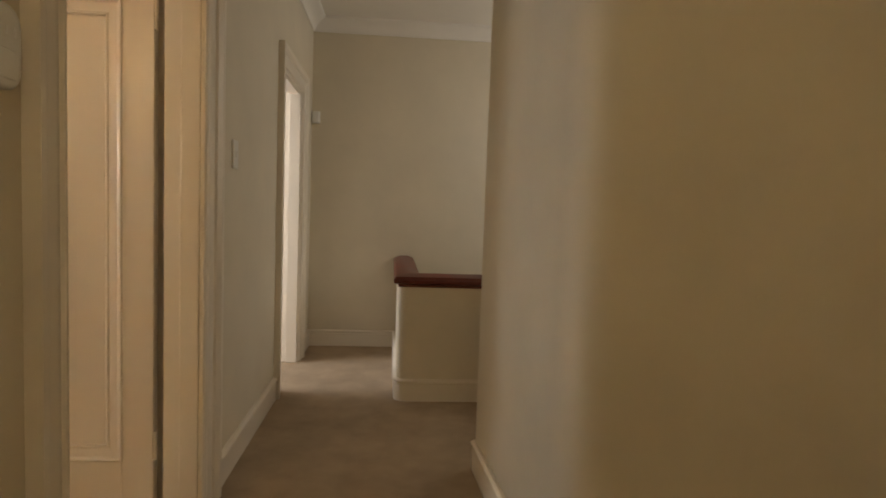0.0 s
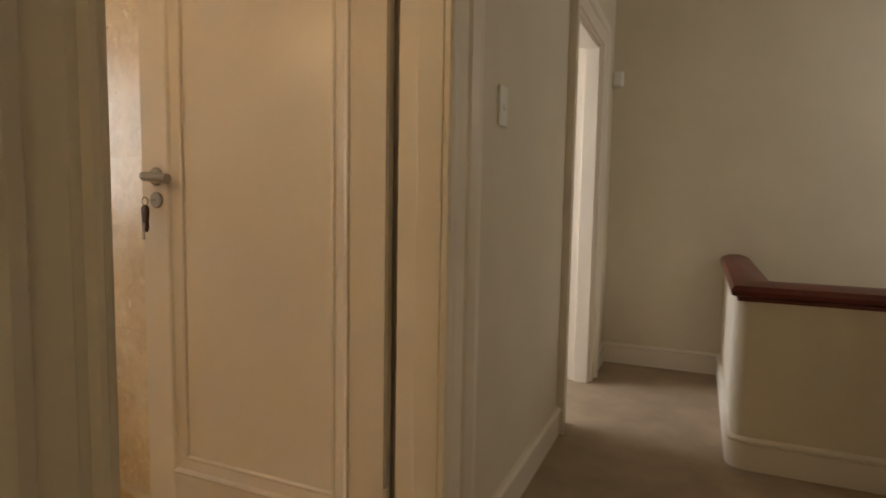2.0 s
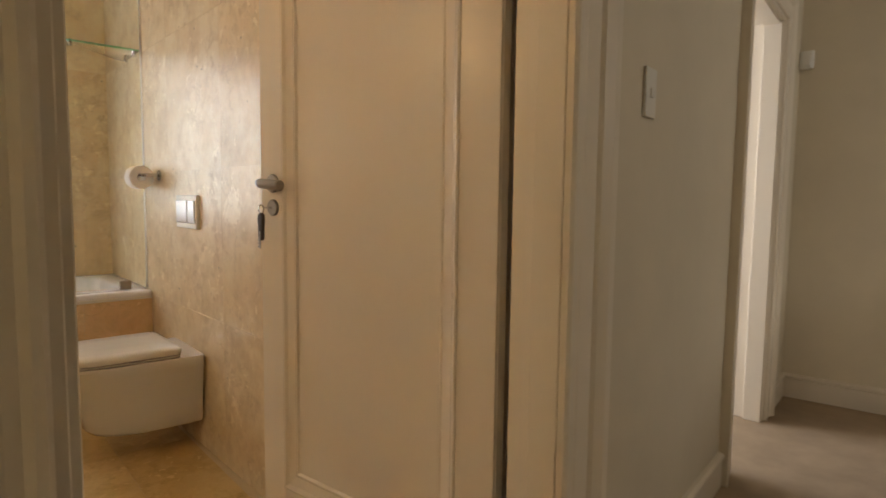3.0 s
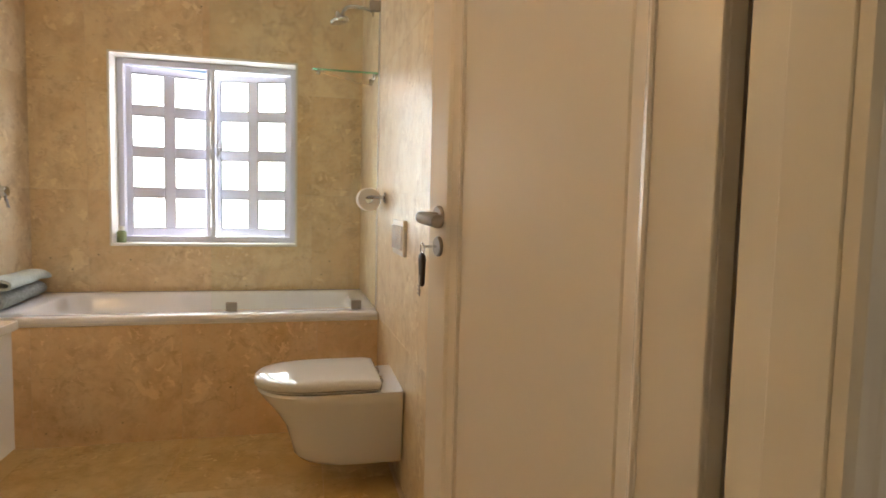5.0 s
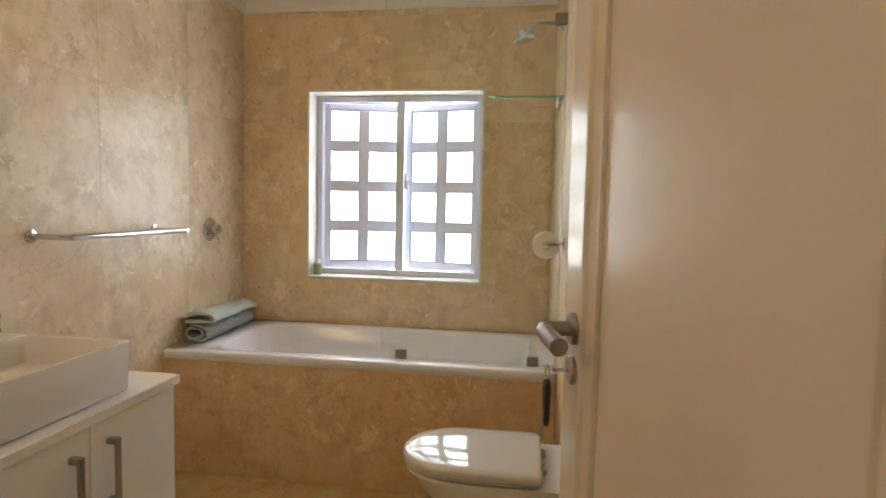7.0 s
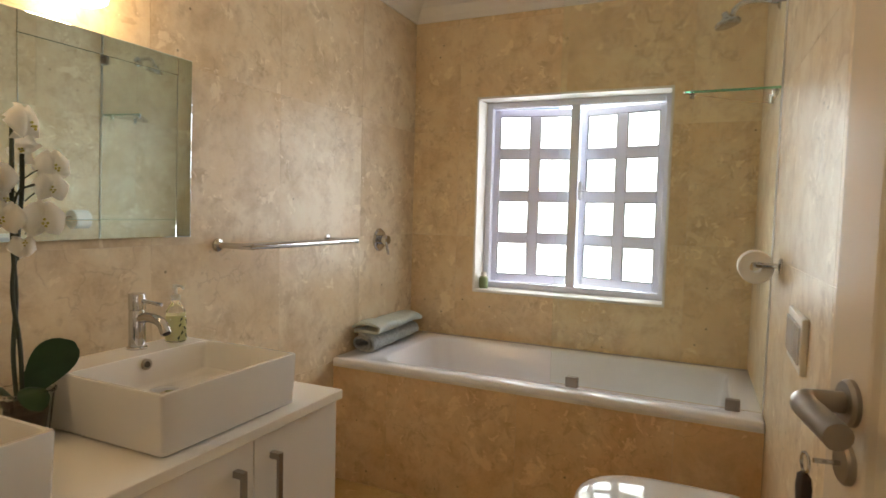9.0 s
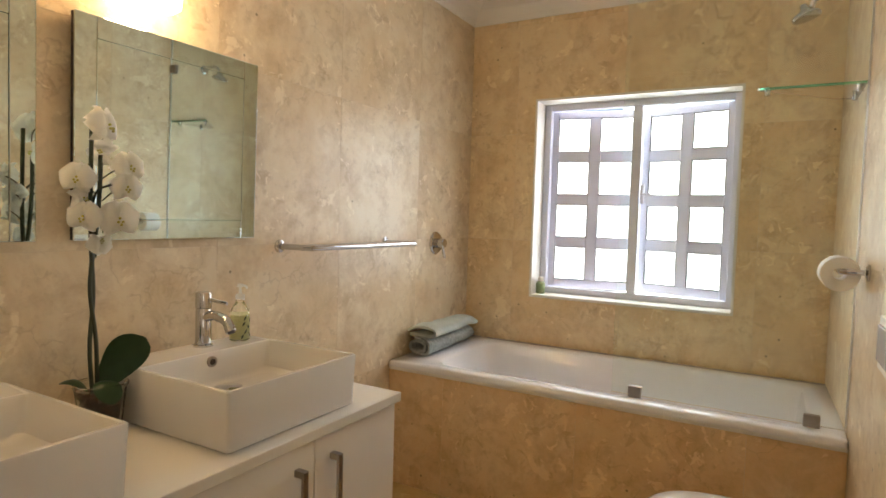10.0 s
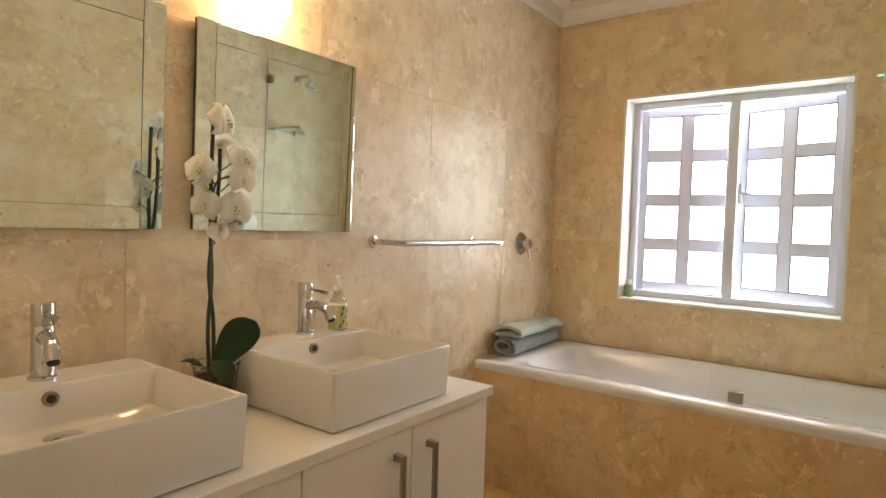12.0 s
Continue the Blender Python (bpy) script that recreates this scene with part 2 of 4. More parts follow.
def loft(bm, loops, first=True, last=True):
    """Skin over loops of the same number of points."""
    rows = [[bm.verts.new(q) for q in lp] for lp in loops]
    for a, b in zip(rows, rows[1:]):
        for i in range(len(a)):
            j = (i + 1) % len(a)
            bm.faces.new((a[i], a[j], b[j], b[i]))
    if first:
        bm.faces.new(rows[0][::-1])
    if last:
        bm.faces.new(rows[-1])
    return bm


def rrect(x0, x1, y0, y1, r, z, k=4):
    out = []
    for cx, cy, a in ((x1 - r, y0 + r, -90), (x1 - r, y1 - r, 0), (x0 + r, y1 - r, 90), (x0 + r, y0 + r, 180)):
        out += [(cx + r * math.cos(radians(a + 90 * i / k)), cy + r * math.sin(radians(a + 90 * i / k)), z) for i in range(k + 1)]
    return out


def tube(bm, pts, radii, seg=10, caps=True):
    """A round bar along a line of points."""
    pts = [Vector(q) for q in pts]
    if not isinstance(radii, (list, tuple)):
        radii = [radii] * len(pts)
    loops, side = [], None
    for i, q in enumerate(pts):
        d = (pts[min(i + 1, len(pts) - 1)] - pts[max(i - 1, 0)]).normalized()
        if side is None:
            side = d.orthogonal().normalized()
        side = (side - d * side.dot(d)).normalized()
        up = d.cross(side)
        loops.append([q + radii[i] * (side * math.cos(a) + up * math.sin(a)) for a in [2 * math.pi * k / seg for k in range(seg)]])
    return loft(bm, loops, caps, caps)


def arc(points, n=6):
    """A smooth line (Catmull-Rom) through the points."""
    q = [Vector(v) for v in points]
    q = [2 * q[0] - q[1]] + q + [2 * q[-1] - q[-2]]
    out = []
    for a, b, c, d in zip(q, q[1:], q[2:], q[3:]):
        for i in range(n):
            t = i / n
            out.append(0.5 * (2 * b + (c - a) * t + (2 * a - 5 * b + 4 * c - d) * t * t + (3 * b - a - 3 * c + d) * t ** 3))
    return out + [q[-2]]


def lathe(bm, profile, seg=24, m=None):
    """A turned shape: (radius, height) pairs round z."""
    loops = [[(r * math.cos(2 * math.pi * k / seg), r * math.sin(2 * math.pi * k / seg), z) for k in range(seg)] for r, z in profile]
    before = set(bm.verts)
    loft(bm, loops)
    if m is not None:
        bmesh.ops.transform(bm, matrix=m, verts=[v for v in bm.verts if v not in before])
    return bm


def moulding(bm, path, profile):
    """A profile of (out, up) pairs drawn along a level line of (x, y, out_x, out_y, z) stations."""
    return loft(bm, [[(x + ox * o, y + oy * o, z + u) for o, u in profile] for x, y, ox, oy, z in path])


# ---- the hall: floor, walls, ceiling (in the hall's own axes) ----
U0, U1 = -0.222, -0.347        # the two faces of the wall between hall and bathroom
D1A, D1B = 1.168, 2.094        # bathroom door opening along that wall
D2A, D2B = 3.47, 4.229         # bedroom door opening
V_FAR, CEIL_H, DOOR_H = 4.72, 2.59, 1.935


def hall_part(name, bm, mat, label="", category="", **k):
    return tagged(part(name, bm, mat, m=HALL, **k), label, category, kind="structure")


bm = box(B(), U1, U0, -1.3, D1A, 0, CEIL_H)
box(bm, U1, U0, D1B, D2A, 0, CEIL_H)
box(bm, U1, U0, D2B, V_FAR, 0, CEIL_H)
box(bm, U1, U0, D1A, D1B, DOOR_H, CEIL_H)
box(bm, U1, U0, D2A, D2B, DOOR_H, CEIL_H)
hall_part("wall_west", bm, WALL, "beige painted hall wall with two door openings", "wall")
hall_part("wall_far", box(B(), U0, 2.7, V_FAR, V_FAR + 0.15, -1.6, CEIL_H), WALL, "beige painted wall behind the stairwell", "wall")
hall_part("wall_behind", box(B(), U1, 2.0, -1.45, -1.3, 0, CEIL_H), WALL, "beige painted wall closing the hall", "wall")
hall_part("wall_side_near", box(B(), 2.0, 2.15, -1.45, 2.5, 0, CEIL_H), WALL, "beige painted wall closing the hall", "wall")
hall_part("wall_side_stairs", box(B(), 2.7, 2.85, 2.35, 4.95, -1.6, CEIL_H), WALL, "beige painted wall beside the stairs", "wall")


def rounded(pts_r, k=6):
    """Plan outline with rounded corners: (x, y, radius)."""
    out, n_ = [], len(pts_r)
    for i, (x, y, r) in enumerate(pts_r):
        if not r:
            out.append((x, y))
            continue
        a, b = Vector(pts_r[i - 1][:2]), Vector(pts_r[(i + 1) % n_][:2])
        c = Vector((x, y))
        pa, pb = c + (a - c).normalized() * r, c + (b - c).normalized() * r
        for t in [q / k for q in range(k + 1)]:
            s = (1 - t) ** 2 * pa + 2 * t * (1 - t) * c + t * t * pb
            out.append((s.x, s.y))
    return out


hall_part("wall_east", prism(B(), rounded([(0.895, 1.37, 0.11), (2.0, 1.37, 0), (2.7, 2.35, 0), (2.7, 2.46, 0), (0.827, 2.46, 0.03)]), 0, CEIL_H), WALL,
          "beige painted wall with a rounded corner", "wall", smooth=True)
hall_part("floor_hall", prism(B(), [(-0.36, -1.3), (2.0, -1.3), (2.0, 2.5), (2.7, 2.5), (2.7, 3.40), (0.56, 3.40), (0.56, V_FAR), (-2.4, V_FAR), (-2.4, 3.0), (-0.36, 3.0)], -0.06, 0), CARPET,
          "beige fitted carpet on the hall floor", "carpet")
hall_part("floor_stairwell", box(B(), 0.4, 2.85, 3.3, 4.95, -1.7, -1.6), CARPET, "carpeted landing below the stairwell", "floor")
hall_part("ceiling_hall", box(B(), -2.5, 2.85, -1.45, 4.95, CEIL_H, CEIL_H + 0.1), CEIL, "white painted hall ceiling", "ceiling")

# half wall round the stairwell, L-shaped with a rounded corner
HW = 0.675
PU, PV = 0.487, 3.345        # outer faces of the parapet
hall_part("wall_stair_parapet", prism(B(), rounded([(PU, PV, 0.055), (2.7, PV, 0), (2.7, PV + 0.1, 0), (PU + 0.1, PV + 0.1, 0), (PU + 0.1, V_FAR, 0), (PU, V_FAR, 0)]), -1.6, HW), WALL,
          "low beige parapet wall round the stairwell", "wall", smooth=True)

SKIRT = [(-0.004, 0), (0.016, 0), (0.016, 0.102), (0.011, 0.105), (0.011, 0.109), (0.022, 0.112), (0.024, 0.118), (0.022, 0.124), (0.012, 0.131), (-0.004, 0.131)]


def skirting(name, a, b, out):
    moulding(bm := B(), [(*a, *out, 0), (*b, *out, 0)], SKIRT)
    return hall_part(name, bm, GLOSS, "cream gloss moulded skirting board", "skirting")


skirting("baseboard", (U0, 2.21), (U0, 3.35), (1, 0))
skirting("baseboard", (U0, 4.342), (U0, V_FAR), (1, 0))
skirting("baseboard", (U0, -1.3), (U0, 1.06), (1, 0))
skirting("baseboard", (U0, V_FAR), (PU, V_FAR), (0, -1))
skirting("baseboard", (0.888, 1.48), (0.829, 2.43), (-1, 0))
skirting("baseboard", (0.99, 1.37), (2.0, 1.37), (0, -1))
bm = B()
c = 0.055
line = [(PU, V_FAR, -1, 0, 0), (PU, PV + c, -1, 0, 0)]
line += [(PU + c - c * math.cos(a), PV + c - c * math.sin(a), -math.cos(a), -math.sin(a), 0) for a in (radians(30), radians(60))]
line += [(PU + c, PV, 0, -1, 0), (2.7, PV, 0, -1, 0)]
hall_part("baseboard", moulding(bm, line, SKIRT), GLOSS, "cream gloss skirting board round the stair parapet", "skirting", smooth=True)

# plaster cornice of the hall
COVE = [(0, 0), (0.012, 0.0), (0.016, 0.02), (0.035, 0.045), (0.065, 0.068), (0.09, 0.078), (0.10, 0.088), (0.10, 0.101), (0, 0.101)]
for a, b, o in (((U0, -1.3), (U0, V_FAR), (1, 0)), ((U0, V_FAR), (2.7, V_FAR), (0, -1)), ((0.888, 1.48), (0.829, 2.43), (-1, 0))):
    hall_part("cornice", moulding(B(), [(*a, *o, CEIL_H - 0.1), (*b, *o, CEIL_H - 0.1)], COVE), CEIL, "white moulded plaster cornice", "cornice", smooth=True, sharp=50)

# mahogany handrail on the parapet
rail = [(-0.055, 0), (-0.055, 0.012), (-0.078, 0.02), (-0.082, 0.034), (-0.07, 0.05), (-0.03, 0.062), (0.03, 0.062), (0.07, 0.05), (0.082, 0.034), (0.078, 0.02), (0.055, 0.012), (0.055, 0)]
bm = moulding(B(), [(2.7, PV + 0.05, 0, -1, HW), (PU + 0.05, PV + 0.05, -1, -1, HW), (PU + 0.05, V_FAR - 0.002, -1, 0, HW)], [(o, 1.22 * u) for o, u in rail])
tagged(part("handrail", bm, MAHOGANY, m=HALL, smooth=True), "dark red mahogany handrail on the stair parapet", "handrail")

# door linings and architraves
ARCH = [(0, 0), (0.014, 0), (0.02, 0.006), (0.02, 0.014), (0.012, 0.02), (0.014, 0.032), (0.016, 0.036), (0.016, 0.074), (0.024, 0.08), (0.03, 0.092), (0.034, 0.10), (0.034, 0.118), (0, 0.118)]   # (out, away from opening)


def architrave(name, v0, v1, face, out, top, ka=1.0, kb=1.0):
    """Three mitred lengths round an opening, on the wall face at u = face."""
    bm = B()
    loft(bm, [[(face + out * o, v0 - ka * w, z + (w if z else 0)) for o, w in ARCH] for z in (0, top)])
    loft(bm, [[(face + out * o, v1 + kb * w, z + (w if z else 0)) for o, w in ARCH] for z in (0, top)])
    loft(bm, [[(face + out * o, v0 - ka * w, top + w) for o, w in ARCH], [(face + out * o, v1 + kb * w, top + w) for o, w in ARCH]])
    return hall_part(name, bm, GLOSS, "cream gloss moulded door architrave", "architrave")


def lining(name, v0, v1, top, stop, deep):
    """Rebated lining; on the hinge side the stop stands "deep" proud of the rebate."""
    bm = B()
    for a, b in ((v0, v0 + 0.022), (v1 - 0.034, v1)):
        box(bm, U1 - 0.006, U0 + 0.006, a, b, 0, top, 0.002, 1)
    box(bm, U1 - 0.006, U0 + 0.006, v0 + 0.022, v1 - 0.034, top - 0.022, top, 0.002, 1)
    box(bm, stop, U0 - 0.01, v0 + 0.022, v0 + 0.036, 0, top - 0.022, 0.002, 1)
    box(bm, stop, U0 - 0.001, v1 - 0.034 - deep, v1 - 0.034, 0, top - 0.022, 0.002, 1)
    box(bm, stop, U0 - 0.01, v0 + 0.036, v1 - 0.034 - deep, top - 0.036, top - 0.022, 0.002, 1)
    return hall_part(name, bm, GLOSS, "cream gloss rebated door lining", "door frame")


lining("doorframe_1", D1A, D1B, DOOR_H, U1 + 0.06, 0.030)
lining("doorframe_2", D2A, D2B, DOOR_H, U1 + 0.045, 0.024)
architrave("trim_door_1", D1A + 0.008, 2.032, U0, 1, DOOR_H - 0.008, 1.0, 1.46)
architrave("trim_door_2", D2A + 0.008, D2B - 0.008, U0, 1, DOOR_H - 0.008)

# the bright room behind the second door
bm = box(B(), -2.5, -2.4, 2.9, 3.15, 0, CEIL_H)
box(bm, -2.5, -2.4, 4.45, V_FAR + 0.1, 0, CEIL_H)
box(bm, -2.5, -2.4, 3.15, 4.45, 0, 0.8)
box(bm, -2.5, -2.4, 3.15, 4.45, 2.1, CEIL_H)
hall_part("wall_bedroom_window", bm, PLASTER, "pale wall with a window opening", "wall")
hall_part("wall_bedroom_far", box(B(), -2.4, U1, V_FAR, V_FAR + 0.12, 0, CEIL_H), PLASTER, "pale bedroom wall", "wall")
hall_part("wall_bedroom_near", box(B(), -2.4, U1, 2.9, 3.0, 0, CEIL_H), PLASTER, "pale bedroom wall", "wall")

# ---- the bathroom: shell ----
XW, YM, YT, BH = -3.898, 0.0, 1.85, 2.417      # window wall, mirror wall, toilet wall, height of the tiles
WY0, WY1, WZ0, WZ1 = 0.400, 1.444, 0.861, 1.969
CZ = 2.517
SHEAR = Matrix(((1, 0, 0, 0), (0.027, 1, 0, 0.027 * 3.17), (0, 0, 1, 0), (0, 0, 0, 1)))      # the toilet wall runs slightly out of square


def shell(name, bm, mat, label, category):
    return tagged(part(name, bm, mat), label, category, kind="structure")


T = 0.012      # thickness of a slab with its bed
wm = shell("wall_mirror_side", box(B(), -4.3, -0.33, YM - 0.15, YM - 0.0012, -0.1, CZ), GROUT, "travertine-clad bathroom wall with mirrors", "wall")
# towards the door the toilet wall steps back, behind the open door
outline = [tuple((SHEAR @ Vector((x, y, 0)))[:2]) for x, y in ((-4.3, YT + 0.0012), (-1.56, YT + 0.0012))]
outline += [(-1.50, 1.96), (-0.80, 2.04), (-0.74, 2.04), (-0.79, 2.2), (-4.3, YT + 0.15)]
wt = shell("wall_toilet_side", prism(B(), outline, -0.1, CZ), GROUT, "travertine-clad bathroom wall behind the toilet", "wall")
bm = box(B(), XW - 0.25, XW - 0.0012, YM - T, WY0, -0.1, CZ)
box(bm, XW - 0.25, XW - 0.0012, WY1, YT + T, -0.1, CZ)
box(bm, XW - 0.25, XW - 0.0012, WY0, WY1, -0.1, WZ0)
box(bm, XW - 0.25, XW - 0.0012, WY0, WY1, WZ1, CZ)
ww = shell("wall_window_side", bm, GROUT, "travertine-clad bathroom wall with the window", "wall")
fl = shell("floor_bathroom", prism(B(), [(XW, YM - T), (-0.352, YM - T), (-0.752, 2.06), (-1.5, 1.97), (XW, YT + T)], -0.06, -0.0012), GROUT, "golden travertine floor tiles", "floor")
shell("ceiling_bathroom", prism(B(), [(XW - 0.25, -0.15), (-0.34, -0.15), (-0.78, 2.2), (XW - 0.25, 2.2)], CZ, CZ + 0.1), CEIL, "white painted bathroom ceiling", "ceiling")
shell("threshold", prism(B(), [tuple((HALL @ Vector((u, v, 0)))[:2]) for u, v in ((U1 - 0.012, D1A), (U0 - 0.06, D1A), (U0 - 0.06, D1B), (U1 - 0.012, D1B))], -0.06, 0.002), MAHOGANY, "dark wooden door threshold", "threshold")
COVE2 = [(0, 0), (0.01, 0.0), (0.02, 0.03), (0.05, 0.07), (0.09, 0.092), (0.1, 0.101), (0, 0.101)]
for a, b, o in (((XW, YM), (-0.36, YM), (0, 1)), ((XW, YM), (XW, YT), (1, 0)), ((XW, YT - 0.016), (-1.56, YT + 0.043), (0, -1))):
    shell("cornice", moulding(B(), [(*a, *o, BH - 0.002), (*b, *o, BH - 0.002)], COVE2), CEIL, "white coved plaster cornice", "cornice")

# window reveal, plastered white, and sill
bm = B()
box(bm, XW - 0.2, XW + 0.003, WY0, WY0 + 0.012, WZ0, WZ1)
box(bm, XW - 0.2, XW + 0.003, WY1 - 0.012, WY1, WZ0, WZ1)
box(bm, XW - 0.2, XW + 0.003, WY0 + 0.012, WY1 - 0.012, WZ1 - 0.012, WZ1)
shell("window_reveal", bm, REVEAL, "white painted window reveal", "window reveal")
shell("window_sill", box(B(), XW - 0.2, XW + 0.012, WY0 + 0.012, WY1 - 0.012, WZ0, WZ0 + 0.016, 0.004), REVEAL, "white window sill", "window sill")

# ---- the window ----
win = thing("window_1", pose(XW - 0.15, (WY0 + WY1) / 2, WZ0 + 0.016), "white framed casement window with sixteen small panes, both casements ajar", "window", kind="structure")
y0, y1, z0, z1 = WY0 + 0.012, WY1 - 0.012, WZ0 + 0.016, WZ1 - 0.012
ym = (y0 + y1) / 2 + 0.01
bm = box(B(), XW - 0.172, XW - 0.13, y0, y0 + 0.036, z0, z1, 0.003, 1)
box(bm, XW - 0.172, XW - 0.13, y1 - 0.036, y1, z0, z1, 0.003, 1)
box(bm, XW - 0.172, XW - 0.13, y0 + 0.036, y1 - 0.036, z0, z0 + 0.034, 0.003, 1)
box(bm, XW - 0.172, XW - 0.13, y0 + 0.036, y1 - 0.036, z1 - 0.036, z1, 0.003, 1)
box(bm, XW - 0.172, XW - 0.13, ym - 0.024, ym + 0.024, z0 + 0.034, z1 - 0.036, 0.003, 1)
part("window_frame", bm, FRAME, win)


def casement(hinge_y, side, wide, angle):
    """A glazed leaf of two by four panes, hinged at hinge_y, ajar to the outside."""
    h0, h1, b, st = z0 + 0.030, z1 - 0.032, 0.042, 0.060
    m = pose(XW - 0.176, hinge_y, 0, 0, 0, angle * side)
    def bx(bm, ya, yb, za, zb, xa=-0.03, xb=0.0, bev=0.004):
        return box(bm, xa, xb, min(side * ya, side * yb), max(side * ya, side * yb), za, zb, bev, 1)
    bm = bx(B(), 0, b, h0, h1)
    bx(bm, wide - b, wide, h0, h1)
    bx(bm, b, wide - b, h0, h0 + b + 0.008)
    bx(bm, b, wide - b, h1 - b, h1)
    bx(bm, wide / 2 - st / 2, wide / 2 + st / 2, h0 + b + 0.008, h1 - b)
    tall = (h1 - h0 - 2 * b - 0.008 - 3 * st) / 4
    sills = [h0 + b + 0.008 + i * (tall + st) for i in range(4)]
    for z in sills[1:]:
        bx(bm, b, wide / 2 - st / 2, z - st, z)
        bx(bm, wide / 2 + st / 2, wide - b, z - st, z)
    leaf = part("casement", bm, FRAME, win, "white glazed casement standing ajar", m)
    for i in range(4):
        for ya, yb in ((b, wide / 2 - st / 2), (wide / 2 + st / 2, wide - b)):
            za, zb = sills[i], sills[i] + tall
            rim = bx(B(), ya, yb, zb - 0.004, zb, -0.012, -0.002, 0)
            bx(rim, ya, yb, za, za + 0.004, -0.012, -0.002, 0)
            bx(rim, ya, ya + 0.004, za + 0.004, zb - 0.004, -0.012, -0.002, 0)
            bx(rim, yb - 0.004, yb, za + 0.004, zb - 0.004, -0.012, -0.002, 0)
            part("glazing_seal", rim, SEAL, leaf, "thin grey glazing seal", m)
            pane = part("pane", bx(B(), ya - 0.003, yb + 0.003, za - 0.003, zb + 0.003, -0.017, -0.013, 0), GLASS, leaf, m=m)
            pane.visible_shadow = False
    return leaf


casement(y0 + 0.026, 1, 0.492, 10)
lf = casement(y1 - 0.026, -1, 0.492, 14)
bm = box(B(), XW - 0.13, XW - 0.115, ym + 0.03, ym + 0.05, 1.40, 1.50, 0.003)
tube(bm, [(XW - 0.12, ym + 0.04, 1.45), (XW - 0.09, ym + 0.04, 1.45), (XW - 0.085, ym + 0.10, 1.445)], 0.006, 8)
part("stay", bm, FRAME, lf, "small white window catch", smooth=True)

# ---- bath with apron, glass screen ----
AX = -3.099
ap = shell("bath_apron_backing", box(B(), AX - 0.08, AX - 0.0012, YM, YT, 0.0, 0.552), GROUT, "travertine-clad front of the bath", "bath panel")
shell("bath_edge_strip", box(B(), AX - 0.02, AX + 0.004, YM, YT, 0.553, 0.569, 0.003), CEIL, "cream finishing strip under the bath edge", "trim")
bath = thing("bathtub", pose(-3.55, 0.92, 0.0), "white acrylic built-in bathtub behind a travertine panel", "bathtub")
RZ = 0.597
x0, x1, ya, yb = XW + 0.002, AX + 0.014, YM + 0.002, YT - 0.002
loops = [rrect(x0, x1, ya, yb, 0.012, RZ - 0.027), rrect(x0, x1, ya, yb, 0.012, RZ - 0.006), rrect(x0 + 0.006, x1 - 0.007, ya + 0.006, yb - 0.006, 0.012, RZ),
         rrect(x0 + 0.075, x1 - 0.075, ya + 0.20, yb - 0.10, 0.10, RZ), rrect(x0 + 0.085, x1 - 0.085, ya + 0.212, yb - 0.11, 0.10, RZ - 0.012),
         rrect(x0 + 0.10, x1 - 0.10, ya + 0.25, yb - 0.13, 0.11, RZ - 0.15), rrect(x0 + 0.14, x1 - 0.14, ya + 0.36, yb - 0.19, 0.13, RZ - 0.36),
         rrect(x0 + 0.2, x1 - 0.2, ya + 0.44, yb - 0.26, 0.12, RZ - 0.40)]
part("tub", loft(B(), loops, False, True), ACRYLIC, bath, smooth=True, sharp=50)
bm = lathe(B(), [(0.0, 0), (0.028, 0), (0.03, 0.004), (0.018, 0.008), (0.0, 0.008)], 20, pose(-3.5, 0.92, RZ - 0.40))
part("drain", bm, CHROME, bath, "chrome waste", smooth=True)

GX = -3.179
SCREEN = glass("screen_glass", (0.945, 1.0, 0.965))
scr = thing("shower_screen", pose(GX, 1.45, RZ), "frameless clear glass shower screen on the bath edge", "shower screen")
gp = part("glass_panel", box(B(), GX - 0.004, GX + 0.004, 1.05, YT - 0.004, RZ + 0.006, 2.30, 0.001, 1), SCREEN, scr)
gp.visible_shadow = False
for y in (1.143, 1.746):
    bm = box(B(), GX + 0.004, GX + 0.013, y - 0.026, y + 0.026, RZ - 0.001, RZ + 0.044, 0.003)
    box(bm, GX - 0.013, GX - 0.004, y - 0.026, y + 0.026, RZ - 0.001, RZ + 0.044, 0.003)
    part("clip", bm, NICKEL, scr, "brushed metal glass clip")
bm = box(B(), GX + 0.004, GX + 0.014, YT - 0.055, YT, 2.09, 2.14, 0.003)
box(bm, GX - 0.014, GX - 0.004, YT - 0.055, YT, 2.09, 2.14, 0.003)
part("clip", bm, NICKEL, scr, "brushed metal wall clip")
part("edge_seal", box(B(), GX - 0.006, GX + 0.006, YT - 0.006, YT, RZ, 2.30), FROST, scr, "clear edge seal")

shelf = thing("glass_shelf", pose(-3.25, 1.8, 1.78), "small clear glass corner shelf on chrome studs", "shelf")
part("shelf_plate", prism(B(), rounded([(GX - 0.012, YT - 0.006, 0), (GX - 0.012, 1.51, 0.02), (GX - 0.09, 1.59, 0.06), (GX - 0.30, YT - 0.05, 0.05), (GX - 0.30, YT - 0.006, 0)]), 1.786, 1.794), SHELF_PALE, shelf)
part("polished_edge", box(B(), GX - 0.0118, GX - 0.0088, 1.525, YT - 0.006, 1.7855, 1.7945, 0.001, 1), SHELF_GLASS, shelf, "green polished glass edge")
for x, y in ((GX - 0.03, 1.55), (GX - 0.06, YT - 0.02), (GX - 0.22, YT - 0.02)):
    bm = lathe(B(), [(0, -0.022), (0.009, -0.022), (0.009, 0.008), (0.004, 0.012), (0, 0.012)], 12, pose(x, y, 1.79))
    part("stud", bm, CHROME, shelf, smooth=True)

